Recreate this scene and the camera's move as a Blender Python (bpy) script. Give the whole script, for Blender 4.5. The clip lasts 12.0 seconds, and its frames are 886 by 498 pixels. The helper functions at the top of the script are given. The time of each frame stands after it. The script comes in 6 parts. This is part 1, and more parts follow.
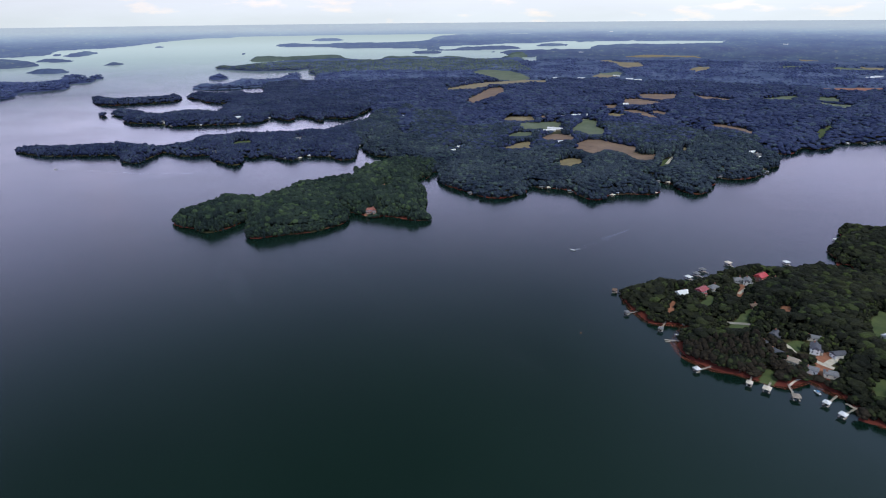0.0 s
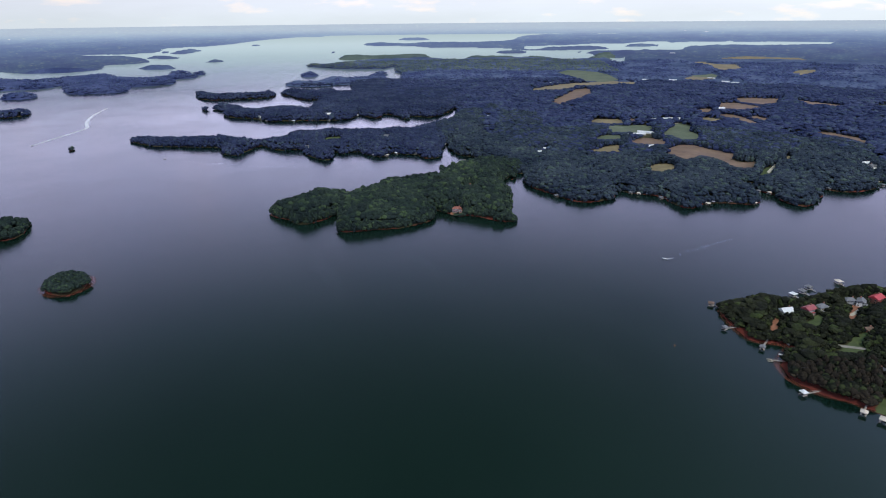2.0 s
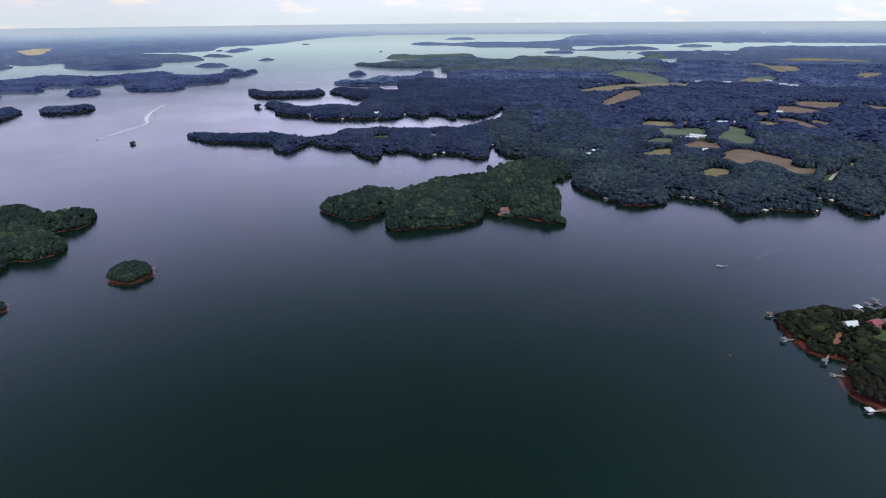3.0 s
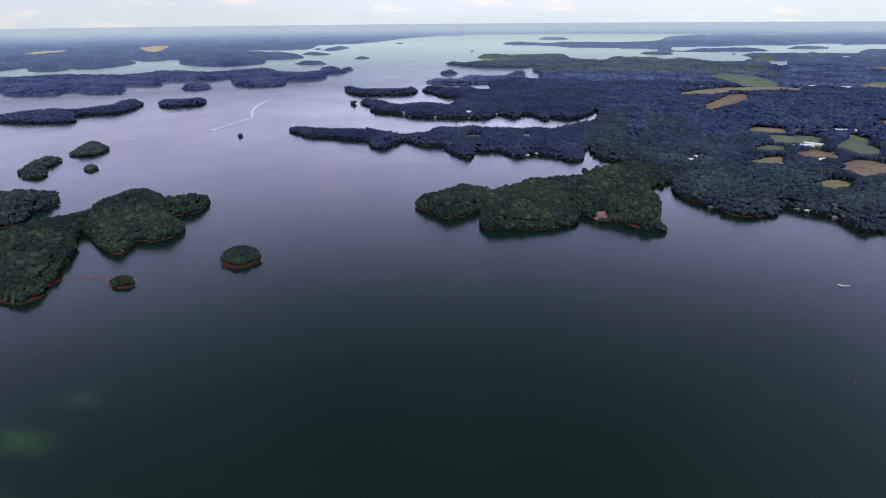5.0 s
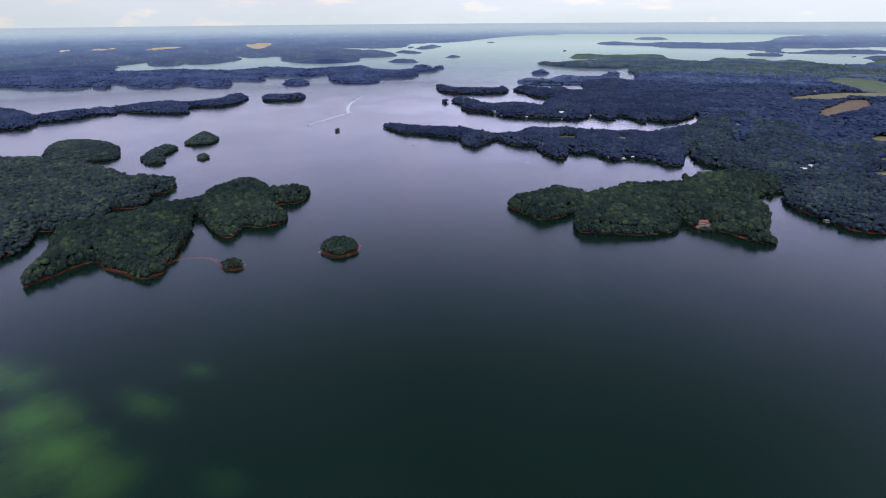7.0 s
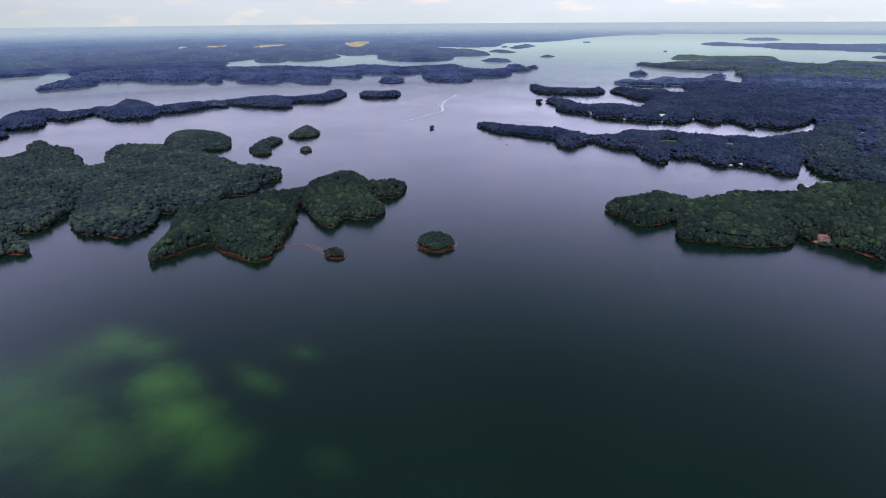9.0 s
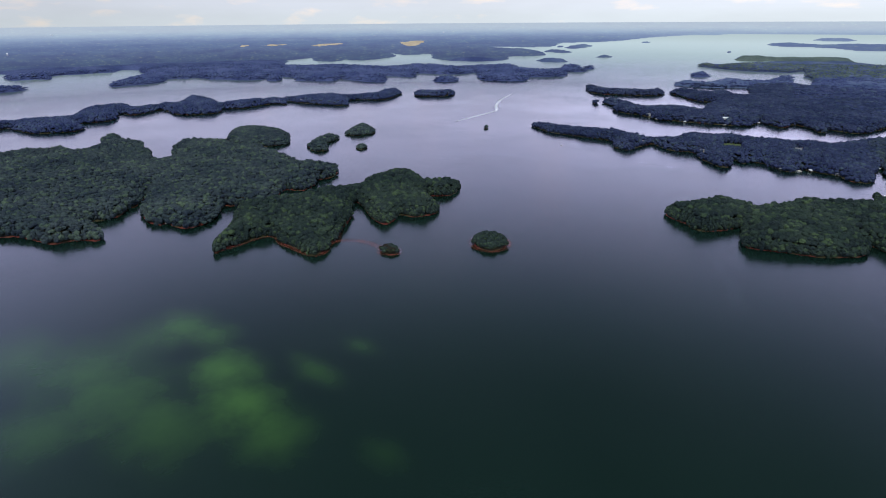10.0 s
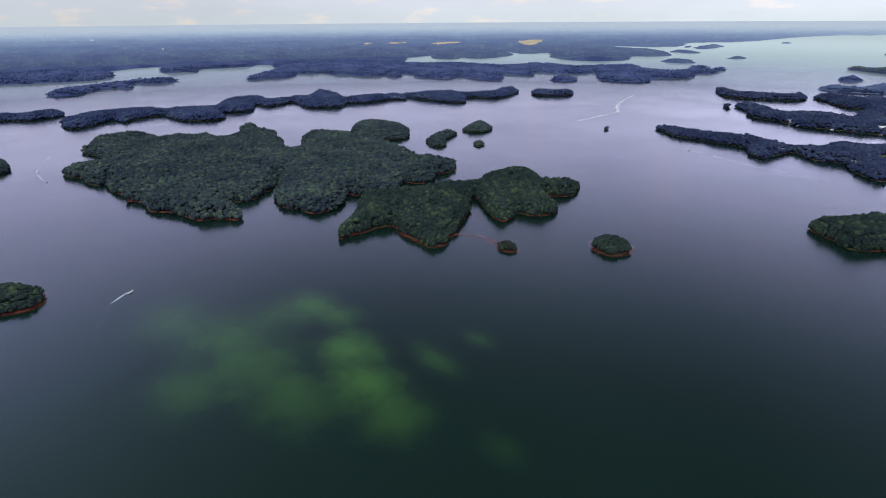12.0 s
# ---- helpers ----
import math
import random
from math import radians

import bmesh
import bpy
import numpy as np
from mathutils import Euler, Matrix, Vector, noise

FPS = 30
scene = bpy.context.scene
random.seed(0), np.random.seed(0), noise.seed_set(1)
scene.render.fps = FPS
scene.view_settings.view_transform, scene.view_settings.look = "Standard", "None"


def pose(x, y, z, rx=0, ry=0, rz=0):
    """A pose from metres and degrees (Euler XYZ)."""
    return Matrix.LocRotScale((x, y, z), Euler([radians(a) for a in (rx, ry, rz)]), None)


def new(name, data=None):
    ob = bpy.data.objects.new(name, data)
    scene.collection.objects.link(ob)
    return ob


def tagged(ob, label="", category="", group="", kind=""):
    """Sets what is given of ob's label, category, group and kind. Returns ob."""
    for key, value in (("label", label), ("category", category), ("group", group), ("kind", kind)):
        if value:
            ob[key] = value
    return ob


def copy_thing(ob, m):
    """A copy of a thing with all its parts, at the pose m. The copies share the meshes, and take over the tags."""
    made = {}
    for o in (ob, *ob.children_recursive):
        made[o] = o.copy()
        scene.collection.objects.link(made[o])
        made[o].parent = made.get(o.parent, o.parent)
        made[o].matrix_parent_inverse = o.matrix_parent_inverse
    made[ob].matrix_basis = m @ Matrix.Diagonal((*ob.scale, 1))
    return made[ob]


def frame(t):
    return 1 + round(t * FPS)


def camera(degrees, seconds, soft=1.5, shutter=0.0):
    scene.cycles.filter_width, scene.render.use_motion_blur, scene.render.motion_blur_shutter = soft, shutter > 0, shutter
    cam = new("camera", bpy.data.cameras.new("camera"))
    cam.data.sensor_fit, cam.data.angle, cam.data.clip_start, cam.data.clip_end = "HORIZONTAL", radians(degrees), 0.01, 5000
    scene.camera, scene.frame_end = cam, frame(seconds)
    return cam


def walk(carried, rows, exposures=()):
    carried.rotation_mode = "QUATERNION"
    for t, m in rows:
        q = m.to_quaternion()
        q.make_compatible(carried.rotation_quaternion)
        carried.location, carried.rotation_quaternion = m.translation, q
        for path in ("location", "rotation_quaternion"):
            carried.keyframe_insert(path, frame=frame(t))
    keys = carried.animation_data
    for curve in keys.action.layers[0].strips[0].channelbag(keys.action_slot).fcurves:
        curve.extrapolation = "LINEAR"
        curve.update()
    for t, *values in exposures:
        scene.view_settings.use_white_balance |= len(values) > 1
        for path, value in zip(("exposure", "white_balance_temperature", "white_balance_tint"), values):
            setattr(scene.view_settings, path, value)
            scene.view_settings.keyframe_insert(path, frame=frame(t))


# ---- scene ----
cam = camera(75.10, 12.0, soft=1.1)
# seconds, x, y, height, pitch, roll, heading
PATH = [
    (0.0, 0.00, 0.00, 300.00, -21.91, -0.55, 0.00),
    (0.5, -4.62, -0.43, 300.27, -21.91, -0.54, 1.85),
    (1.0, -9.39, -1.02, 300.72, -21.90, -0.58, 3.58),
    (1.5, -14.42, -1.85, 301.33, -21.89, -0.58, 5.48),
    (2.0, -19.86, -3.50, 302.09, -21.90, -0.58, 7.68),
    (2.5, -25.50, -5.55, 302.98, -21.90, -0.56, 9.82),
    (3.0, -31.29, -7.52, 303.61, -21.90, -0.53, 11.90),
    (5.0, -54.22, -15.96, 303.80, -21.87, -0.51, 20.17),
    (5.5, -59.24, -18.61, 303.69, -21.87, -0.49, 22.04),
    (6.0, -64.03, -21.28, 303.62, -21.87, -0.46, 23.97),
    (6.5, -68.72, -24.00, 303.53, -21.88, -0.44, 25.90),
    (7.0, -73.37, -26.94, 303.48, -21.88, -0.44, 28.43),
    (9.0, -90.94, -40.90, 303.13, -21.89, -0.42, 36.92),
    (9.5, -94.64, -44.55, 302.85, -21.90, -0.41, 39.30),
    (10.0, -98.24, -48.17, 302.56, -21.90, -0.41, 41.92),
    (10.5, -101.88, -52.30, 302.14, -21.91, -0.41, 44.72),
    (11.0, -105.78, -56.74, 301.41, -21.91, -0.40, 47.38),
    (11.5, -110.12, -61.26, 300.34, -21.91, -0.39, 50.07),
    (12.0, -114.80, -65.79, 298.90, -21.90, -0.42, 52.63),
]
walk(cam, [(t, pose(x, y, z, 90 + pitch, 0, heading) @ pose(0, 0, 0, 0, 0, roll)) for t, x, y, z, pitch, roll, heading in PATH])

# ---- light ----
SUN_UP, SUN_ROUND = 56.0, 150.0
world = bpy.data.worlds.new("sky")
scene.world = world
world.use_nodes = True
wn, wl = world.node_tree.nodes, world.node_tree.links
wn.clear()
w_out = wn.new("ShaderNodeOutputWorld")
w_bg = wn.new("ShaderNodeBackground")
w_sky = wn.new("ShaderNodeTexSky")
w_sky.sky_type, w_sky.sun_disc = "NISHITA", False
w_sky.sun_elevation, w_sky.sun_rotation = radians(SUN_UP), radians(SUN_ROUND)
w_sky.air_density, w_sky.dust_density = 1.0, 2.0
w_tc = wn.new("ShaderNodeTexCoord")
w_map = wn.new("ShaderNodeMapping")
w_map.inputs["Scale"].default_value = (1.0, 1.0, 5.0)
w_cloud = wn.new("ShaderNodeTexNoise")
w_cloud.inputs["Scale"].default_value = 3.2
w_cloud.inputs["Detail"].default_value = 7.0
w_cloud.inputs["Roughness"].default_value = 0.55
w_ramp = wn.new("ShaderNodeValToRGB")
w_ramp.color_ramp.elements[0].position, w_ramp.color_ramp.elements[0].color = 0.34, (0.84, 0.84, 0.84, 1)
w_ramp.color_ramp.elements[1].position, w_ramp.color_ramp.elements[1].color = 0.66, (0.98, 0.98, 0.98, 1)
w_sep = wn.new("ShaderNodeSeparateXYZ")
w_tint = wn.new("ShaderNodeValToRGB")
els = w_tint.color_ramp.elements
for at, c in ((0.05, (6.8, 6.9, 8.2)), (0.12, (10.5, 10.3, 14.4)), (0.20, (10.7, 10.5, 16.2)), (0.30, (6.9, 7.1, 11.9)), (0.42, (2.5, 3.05, 5.3)), (0.55, (0.95,1.32,1.85)), (0.7, (0.5, 0.8, 0.85))):
    e = els.new(at)
    e.color = (*c, 1)
els[0].color, els[-1].color = (6.2, 6.65, 7.15, 1), (0.45, 0.7, 0.7, 1)
w_light = wn.new("ShaderNodeValToRGB")
w_light.color_ramp.elements[0].position, w_light.color_ramp.elements[0].color = 0.56, (0.97, 0.99, 1.0, 1)
w_light.color_ramp.elements[1].position, w_light.color_ramp.elements[1].color = 0.74, (1.28, 1.10, 0.95, 1)
w_mul = wn.new("ShaderNodeMix")
w_mul.data_type, w_mul.blend_type = "RGBA", "MULTIPLY"
w_mul.inputs["Factor"].default_value = 1.0
w_mix = wn.new("ShaderNodeMix")
w_mix.data_type = "RGBA"
wl.new(w_tc.outputs["Generated"], w_map.inputs["Vector"])
wl.new(w_tc.outputs["Generated"], w_sep.inputs["Vector"])
wl.new(w_sep.outputs["Z"], w_tint.inputs["Fac"])
wl.new(w_map.outputs["Vector"], w_cloud.inputs["Vector"])
wl.new(w_cloud.outputs["Fac"], w_ramp.inputs["Fac"])
w_puff_map = wn.new("ShaderNodeMapping")
w_puff_map.inputs["Scale"].default_value = (1.0, 1.0, 3.5)
w_puff = wn.new("ShaderNodeTexNoise")
w_puff.inputs["Scale"].default_value, w_puff.inputs["Detail"].default_value = 15.0, 6.0
wl.new(w_tc.outputs["Generated"], w_puff_map.inputs["Vector"])
wl.new(w_puff_map.outputs["Vector"], w_puff.inputs["Vector"])
wl.new(w_puff.outputs["Fac"], w_light.inputs["Fac"])
wl.new(w_tint.outputs["Color"], w_mul.inputs["A"])
wl.new(w_light.outputs["Color"], w_mul.inputs["B"])
wl.new(w_ramp.outputs["Color"], w_mix.inputs["Factor"])
wl.new(w_sky.outputs["Color"], w_mix.inputs["A"])
wl.new(w_mul.outputs["Result"], w_mix.inputs["B"])
# the cloud is thinner, and the sky brighter, away from the middle of the lake
w_dot = wn.new("ShaderNodeVectorMath")
w_dot.operation = "DOT_PRODUCT"
w_dot.inputs[1].default_value = (-math.sin(radians(27)), math.cos(radians(27)), 0)
w_side = wn.new("ShaderNodeMapRange")
w_side.inputs["From Min"].default_value, w_side.inputs["From Max"].default_value = 0.33, 0.68
w_side.inputs["To Min"].default_value, w_side.inputs["To Max"].default_value = 3.9, 1.05
w_rise = wn.new("ShaderNodeMapRange")
w_rise.inputs["From Min"].default_value, w_rise.inputs["From Max"].default_value = 0.30, 0.60
w_glow = wn.new("ShaderNodeMix")
w_glow.data_type, w_glow.blend_type = "RGBA", "MULTIPLY"
wl.new(w_tc.outputs["Generated"], w_dot.inputs[0])
wl.new(w_dot.outputs["Value"], w_side.inputs["Value"])
wl.new(w_sep.outputs["Z"], w_rise.inputs["Value"])
wl.new(w_rise.outputs["Result"], w_glow.inputs["Factor"])
wl.new(w_mix.outputs["Result"], w_glow.inputs["A"])
wl.new(w_side.outputs["Result"], w_glow.inputs["B"])
# the low sky over the main reach of the lake is the brightest
w_reach = wn.new("ShaderNodeVectorMath")
w_reach.operation = "DOT_PRODUCT"
w_reach.inputs[1].default_value = (-math.sin(radians(4)), math.cos(radians(4)), 0)
w_band = wn.new("ShaderNodeMapRange")
w_band.inputs["From Min"].default_value, w_band.inputs["From Max"].default_value = 0.84, 1.0
w_band.inputs["To Min"].default_value, w_band.inputs["To Max"].default_value = 0.81, 1.55
w_low = wn.new("ShaderNodeMapRange")
w_low.inputs["From Min"].default_value, w_low.inputs["From Max"].default_value = 0.12, 0.32
w_low.inputs["To Min"].default_value, w_low.inputs["To Max"].default_value = 1.0, 0.0
w_shine = wn.new("ShaderNodeMix")
w_shine.data_type, w_shine.blend_type = "RGBA", "MULTIPLY"
wl.new(w_tc.outputs["Generated"], w_reach.inputs[0])
wl.new(w_reach.outputs["Value"], w_band.inputs["Value"])
wl.new(w_sep.outputs["Z"], w_low.inputs["Value"])
w_above = wn.new("ShaderNodeMapRange")
w_above.inputs["From Min"].default_value, w_above.inputs["From Max"].default_value = 0.03, 0.09
w_both = wn.new("ShaderNodeMath")
w_both.operation = "MULTIPLY"
wl.new(w_sep.outputs["Z"], w_above.inputs["Value"])
wl.new(w_low.outputs["Result"], w_both.inputs[0])
wl.new(w_above.outputs["Result"], w_both.inputs[1])
wl.new(w_both.outputs["Value"], w_shine.inputs["Factor"])
wl.new(w_glow.outputs["Result"], w_shine.inputs["A"])
wl.new(w_band.outputs["Result"], w_shine.inputs["B"])
# low in the west the haze is greyer
w_west = wn.new("ShaderNodeVectorMath")
w_west.operation = "DOT_PRODUCT"
w_west.inputs[1].default_value = (math.sin(radians(25)), math.cos(radians(25)), 0)
w_grey = wn.new("ShaderNodeMapRange")
w_grey.inputs["From Min"].default_value, w_grey.inputs["From Max"].default_value = -0.15, 0.95
w_grey.inputs["To Min"].default_value, w_grey.inputs["To Max"].default_value = 0.74, 1.04
w_under = wn.new("ShaderNodeMapRange")
w_under.inputs["From Min"].default_value, w_under.inputs["From Max"].default_value = 0.04, 0.12
w_under.inputs["To Min"].default_value, w_under.inputs["To Max"].default_value = 1.0, 0.0
w_haze = wn.new("ShaderNodeMix")
w_haze.data_type, w_haze.blend_type = "RGBA", "MULTIPLY"
wl.new(w_tc.outputs["Generated"], w_west.inputs[0])
wl.new(w_west.outputs["Value"], w_grey.inputs["Value"])
wl.new(w_sep.outputs["Z"], w_under.inputs["Value"])
wl.new(w_under.outputs["Result"], w_haze.inputs["Factor"])
wl.new(w_shine.outputs["Result"], w_haze.inputs["A"])
wl.new(w_grey.outputs["Result"], w_haze.inputs["B"])
wl.new(w_haze.outputs["Result"], w_bg.inputs["Color"])
w_bg.inputs["Strength"].default_value = 0.14
wl.new(w_bg.outputs["Background"], w_out.inputs["Surface"])

sun = new("sun", bpy.data.lights.new("sun", "SUN"))
sun.data.energy, sun.data.angle, sun.data.color = 1.8, radians(8), (1.0, 0.96, 0.9)
sun.rotation_euler = (radians(90 - SUN_UP), 0, radians(180 - SUN_ROUND))


# ---- materials ----
def material(name, rough=0.8, metal=0.0, spec=0.5):
    m = bpy.data.materials.new(name)
    m.use_nodes = True
    n, l = m.node_tree.nodes, m.node_tree.links
    b = n["Principled BSDF"]
    b.inputs["Roughness"].default_value, b.inputs["Metallic"].default_value = rough, metal
    b.inputs["Specular IOR Level"].default_value = spec
    return m, n, l, b


def noise_node(n, l, scale, detail=4.0, rough=0.55, source="Object"):
    tc = n.new("ShaderNodeTexCoord")
    t = n.new("ShaderNodeTexNoise")
    t.inputs["Scale"].default_value, t.inputs["Detail"].default_value, t.inputs["Roughness"].default_value = scale, detail, rough
    l.new(tc.outputs[source], t.inputs["Vector"])
    return t


def ramp_node(n, l, fac, stops):
    r = n.new("ShaderNodeValToRGB")
    els = r.color_ramp.elements
    while len(els) < len(stops):
        els.new(0.5)
    for e, (p, c) in zip(els, stops):
        e.position, e.color = p, (*c, 1)
    l.new(fac, r.inputs["Fac"])
    return r


def blend(n, l, fac, a, b, mode="MIX"):
    m = n.new("ShaderNodeMix")
    m.data_type, m.blend_type = "RGBA", mode
    for key, v in (("Factor", fac), ("A", a), ("B", b)):
        if isinstance(v, (int, float)):
            m.inputs[key].default_value = v
        elif isinstance(v, tuple):
            m.inputs[key].default_value = (*v, 1)
        else:
            l.new(v, m.inputs[key])
    return m.outputs["Result"]


def plain(name, c1, c2, scale=0.6, rough=0.8, metal=0.0, bump=0.0, fine=6.0):
    """Two tones of one colour, blotched at one scale and grained at a finer one."""
    m, n, l, b = material(name, rough, metal)
    big, small = noise_node(n, l, scale), noise_node(n, l, scale * fine, 3.0)
    col = ramp_node(n, l, big.outputs["Fac"], ((0.3, c1), (0.7, c2)))
    grain = ramp_node(n, l, small.outputs["Fac"], ((0.25, (0.78, 0.78, 0.78)), (0.75, (1.12, 1.12, 1.12))))
    l.new(blend(n, l, 1.0, col.outputs["Color"], grain.outputs["Color"], "MULTIPLY"), b.inputs["Base Color"])
    if bump:
        bp = n.new("ShaderNodeBump")
        bp.inputs["Strength"].default_value, bp.inputs["Distance"].default_value = 0.5, bump
        l.new(small.outputs["Fac"], bp.inputs["Height"])
        l.new(bp.outputs["Normal"], b.inputs["Normal"])
    return m


def leaves(name, dark, light, odd, grain_size=0.5, stand_size=0.012, rough=0.85, spread=1.0):
    """Foliage: each clump has its own tone, with broad stands of darker and lighter trees."""
    m, n, l, b = material(name, rough, 0.0, 0.05)
    g = n.new("ShaderNodeNewGeometry")
    own = ramp_node(n, l, g.outputs["Random Per Island"], ((0.0, dark), (0.75, light), (1.0, odd)))
    stand = noise_node(n, l, stand_size, 3.0)
    tone = ramp_node(n, l, stand.outputs["Fac"], ((0.35, (0.62, 0.66, 0.7)), (0.65, (1.15, 1.12, 1.0))))
    fine = noise_node(n, l, grain_size, 4.0, 0.7)
    grain = ramp_node(n, l, fine.outputs["Fac"], ((0.30, (1 - 0.5 * spread,) * 3), (0.70, (1 + 0.55 * spread,) * 3)))
    c = blend(n, l, 1.0, own.outputs["Color"], tone.outputs["Color"], "MULTIPLY")
    l.new(blend(n, l, 1.0, c, grain.outputs["Color"], "MULTIPLY"), b.inputs["Base Color"])
    bp = n.new("ShaderNodeBump")
    bp.inputs["Strength"].default_value, bp.inputs["Distance"].default_value = 0.8 * spread, 0.9
    l.new(fine.outputs["Fac"], bp.inputs["Height"])
    l.new(bp.outputs["Normal"], b.inputs["Normal"])
    return m


LEAF_NEAR = leaves("leaves_broad", (0.017, 0.026, 0.027), (0.029, 0.045, 0.035), (0.052, 0.080, 0.041), 0.9, spread=1.15)
LEAF_TOWN = leaves("leaves_mixed", (0.011, 0.013, 0.010), (0.023, 0.026, 0.016), (0.044, 0.060, 0.023), 1.1, spread=1.2)
LEAF_DRY = leaves("leaves_brown_pine", (0.018, 0.016, 0.013), (0.032, 0.026, 0.020), (0.050, 0.042, 0.029), 1.1, spread=1.2)
# haze is painted into the next five leaf colours, bluer for farther stands
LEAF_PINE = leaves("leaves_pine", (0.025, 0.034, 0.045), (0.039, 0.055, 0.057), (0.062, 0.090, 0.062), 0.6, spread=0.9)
LEAF_COVE = leaves("leaves_hazed_green", (0.023, 0.032, 0.052), (0.035, 0.049, 0.069), (0.054, 0.079, 0.075), 0.4, spread=0.8)
LEAF_MID = leaves("leaves_hazed_blue", (0.031, 0.041, 0.098), (0.041, 0.055, 0.118), (0.054, 0.078, 0.114), 0.25, spread=0.55)
LEAF_SPIT = leaves("leaves_hazed_dark_blue", (0.024, 0.031, 0.072), (0.033, 0.045, 0.092), (0.047, 0.067, 0.092), 0.3, spread=0.7)
LEAF_FAR = leaves("leaves_distant_hazed", (0.053, 0.068, 0.158), (0.064, 0.085, 0.182), (0.077, 0.106, 0.178), 0.1, 0.008, spread=0.4)
# paler leaf colour painted in for sun through a cloud gap
LEAF_PALE = leaves("leaves_sun_painted", (0.078, 0.102, 0.100), (0.095, 0.128, 0.112), (0.112, 0.150, 0.115), 0.1, 0.008, spread=0.4)
BARK = plain("bark", (0.05, 0.038, 0.03), (0.09, 0.07, 0.055), 0.7)


def make_ground(name, bare):
    """Clay by the water, leaf litter above; bare: how high the clay reaches."""
    m, n, l, b = material(name, 0.95, 0.0, 0.1)
    g = n.new("ShaderNodeNewGeometry")
    sep = n.new("ShaderNodeSeparateXYZ")
    l.new(g.outputs["Position"], sep.inputs["Vector"])
    big = noise_node(n, l, 0.03, 5.0)
    clay = ramp_node(n, l, big.outputs["Fac"], ((0.3, (0.085, 0.020, 0.016)), (0.55, (0.125, 0.032, 0.023)), (0.8, (0.19, 0.072, 0.048))))
    duff = ramp_node(n, l, big.outputs["Fac"], ((0.3, (0.03, 0.035, 0.016)), (0.7, (0.07, 0.055, 0.03))))
    up = n.new("ShaderNodeMapRange")
    up.inputs["From Min"].default_value, up.inputs["From Max"].default_value = 0.6, 1.2
    patch = noise_node(n, l, 0.018, 3.0)
    lift = n.new("ShaderNodeMath")
    lift.operation = "MULTIPLY_ADD"
    lift.inputs[1].default_value = 9.0
    sink = n.new("ShaderNodeMath")
    sink.operation = "SUBTRACT"
    sink.inputs[1].default_value = 4.5 + bare
    l.new(patch.outputs["Fac"], lift.inputs[0])
    l.new(sep.outputs["Z"], lift.inputs[2])
    l.new(lift.outputs["Value"], sink.inputs[0])
    l.new(sink.outputs["Value"], up.inputs["Value"])
    l.new(blend(n, l, up.outputs["Result"], clay.outputs["Color"], duff.outputs["Color"]), b.inputs["Base Color"])
    return m


GROUND, RED_BANK, DARK_BANK = make_ground("clay_ground", -0.4), make_ground("red_clay_bank", 0.9), make_ground("dark_shore_ground", -1.7)


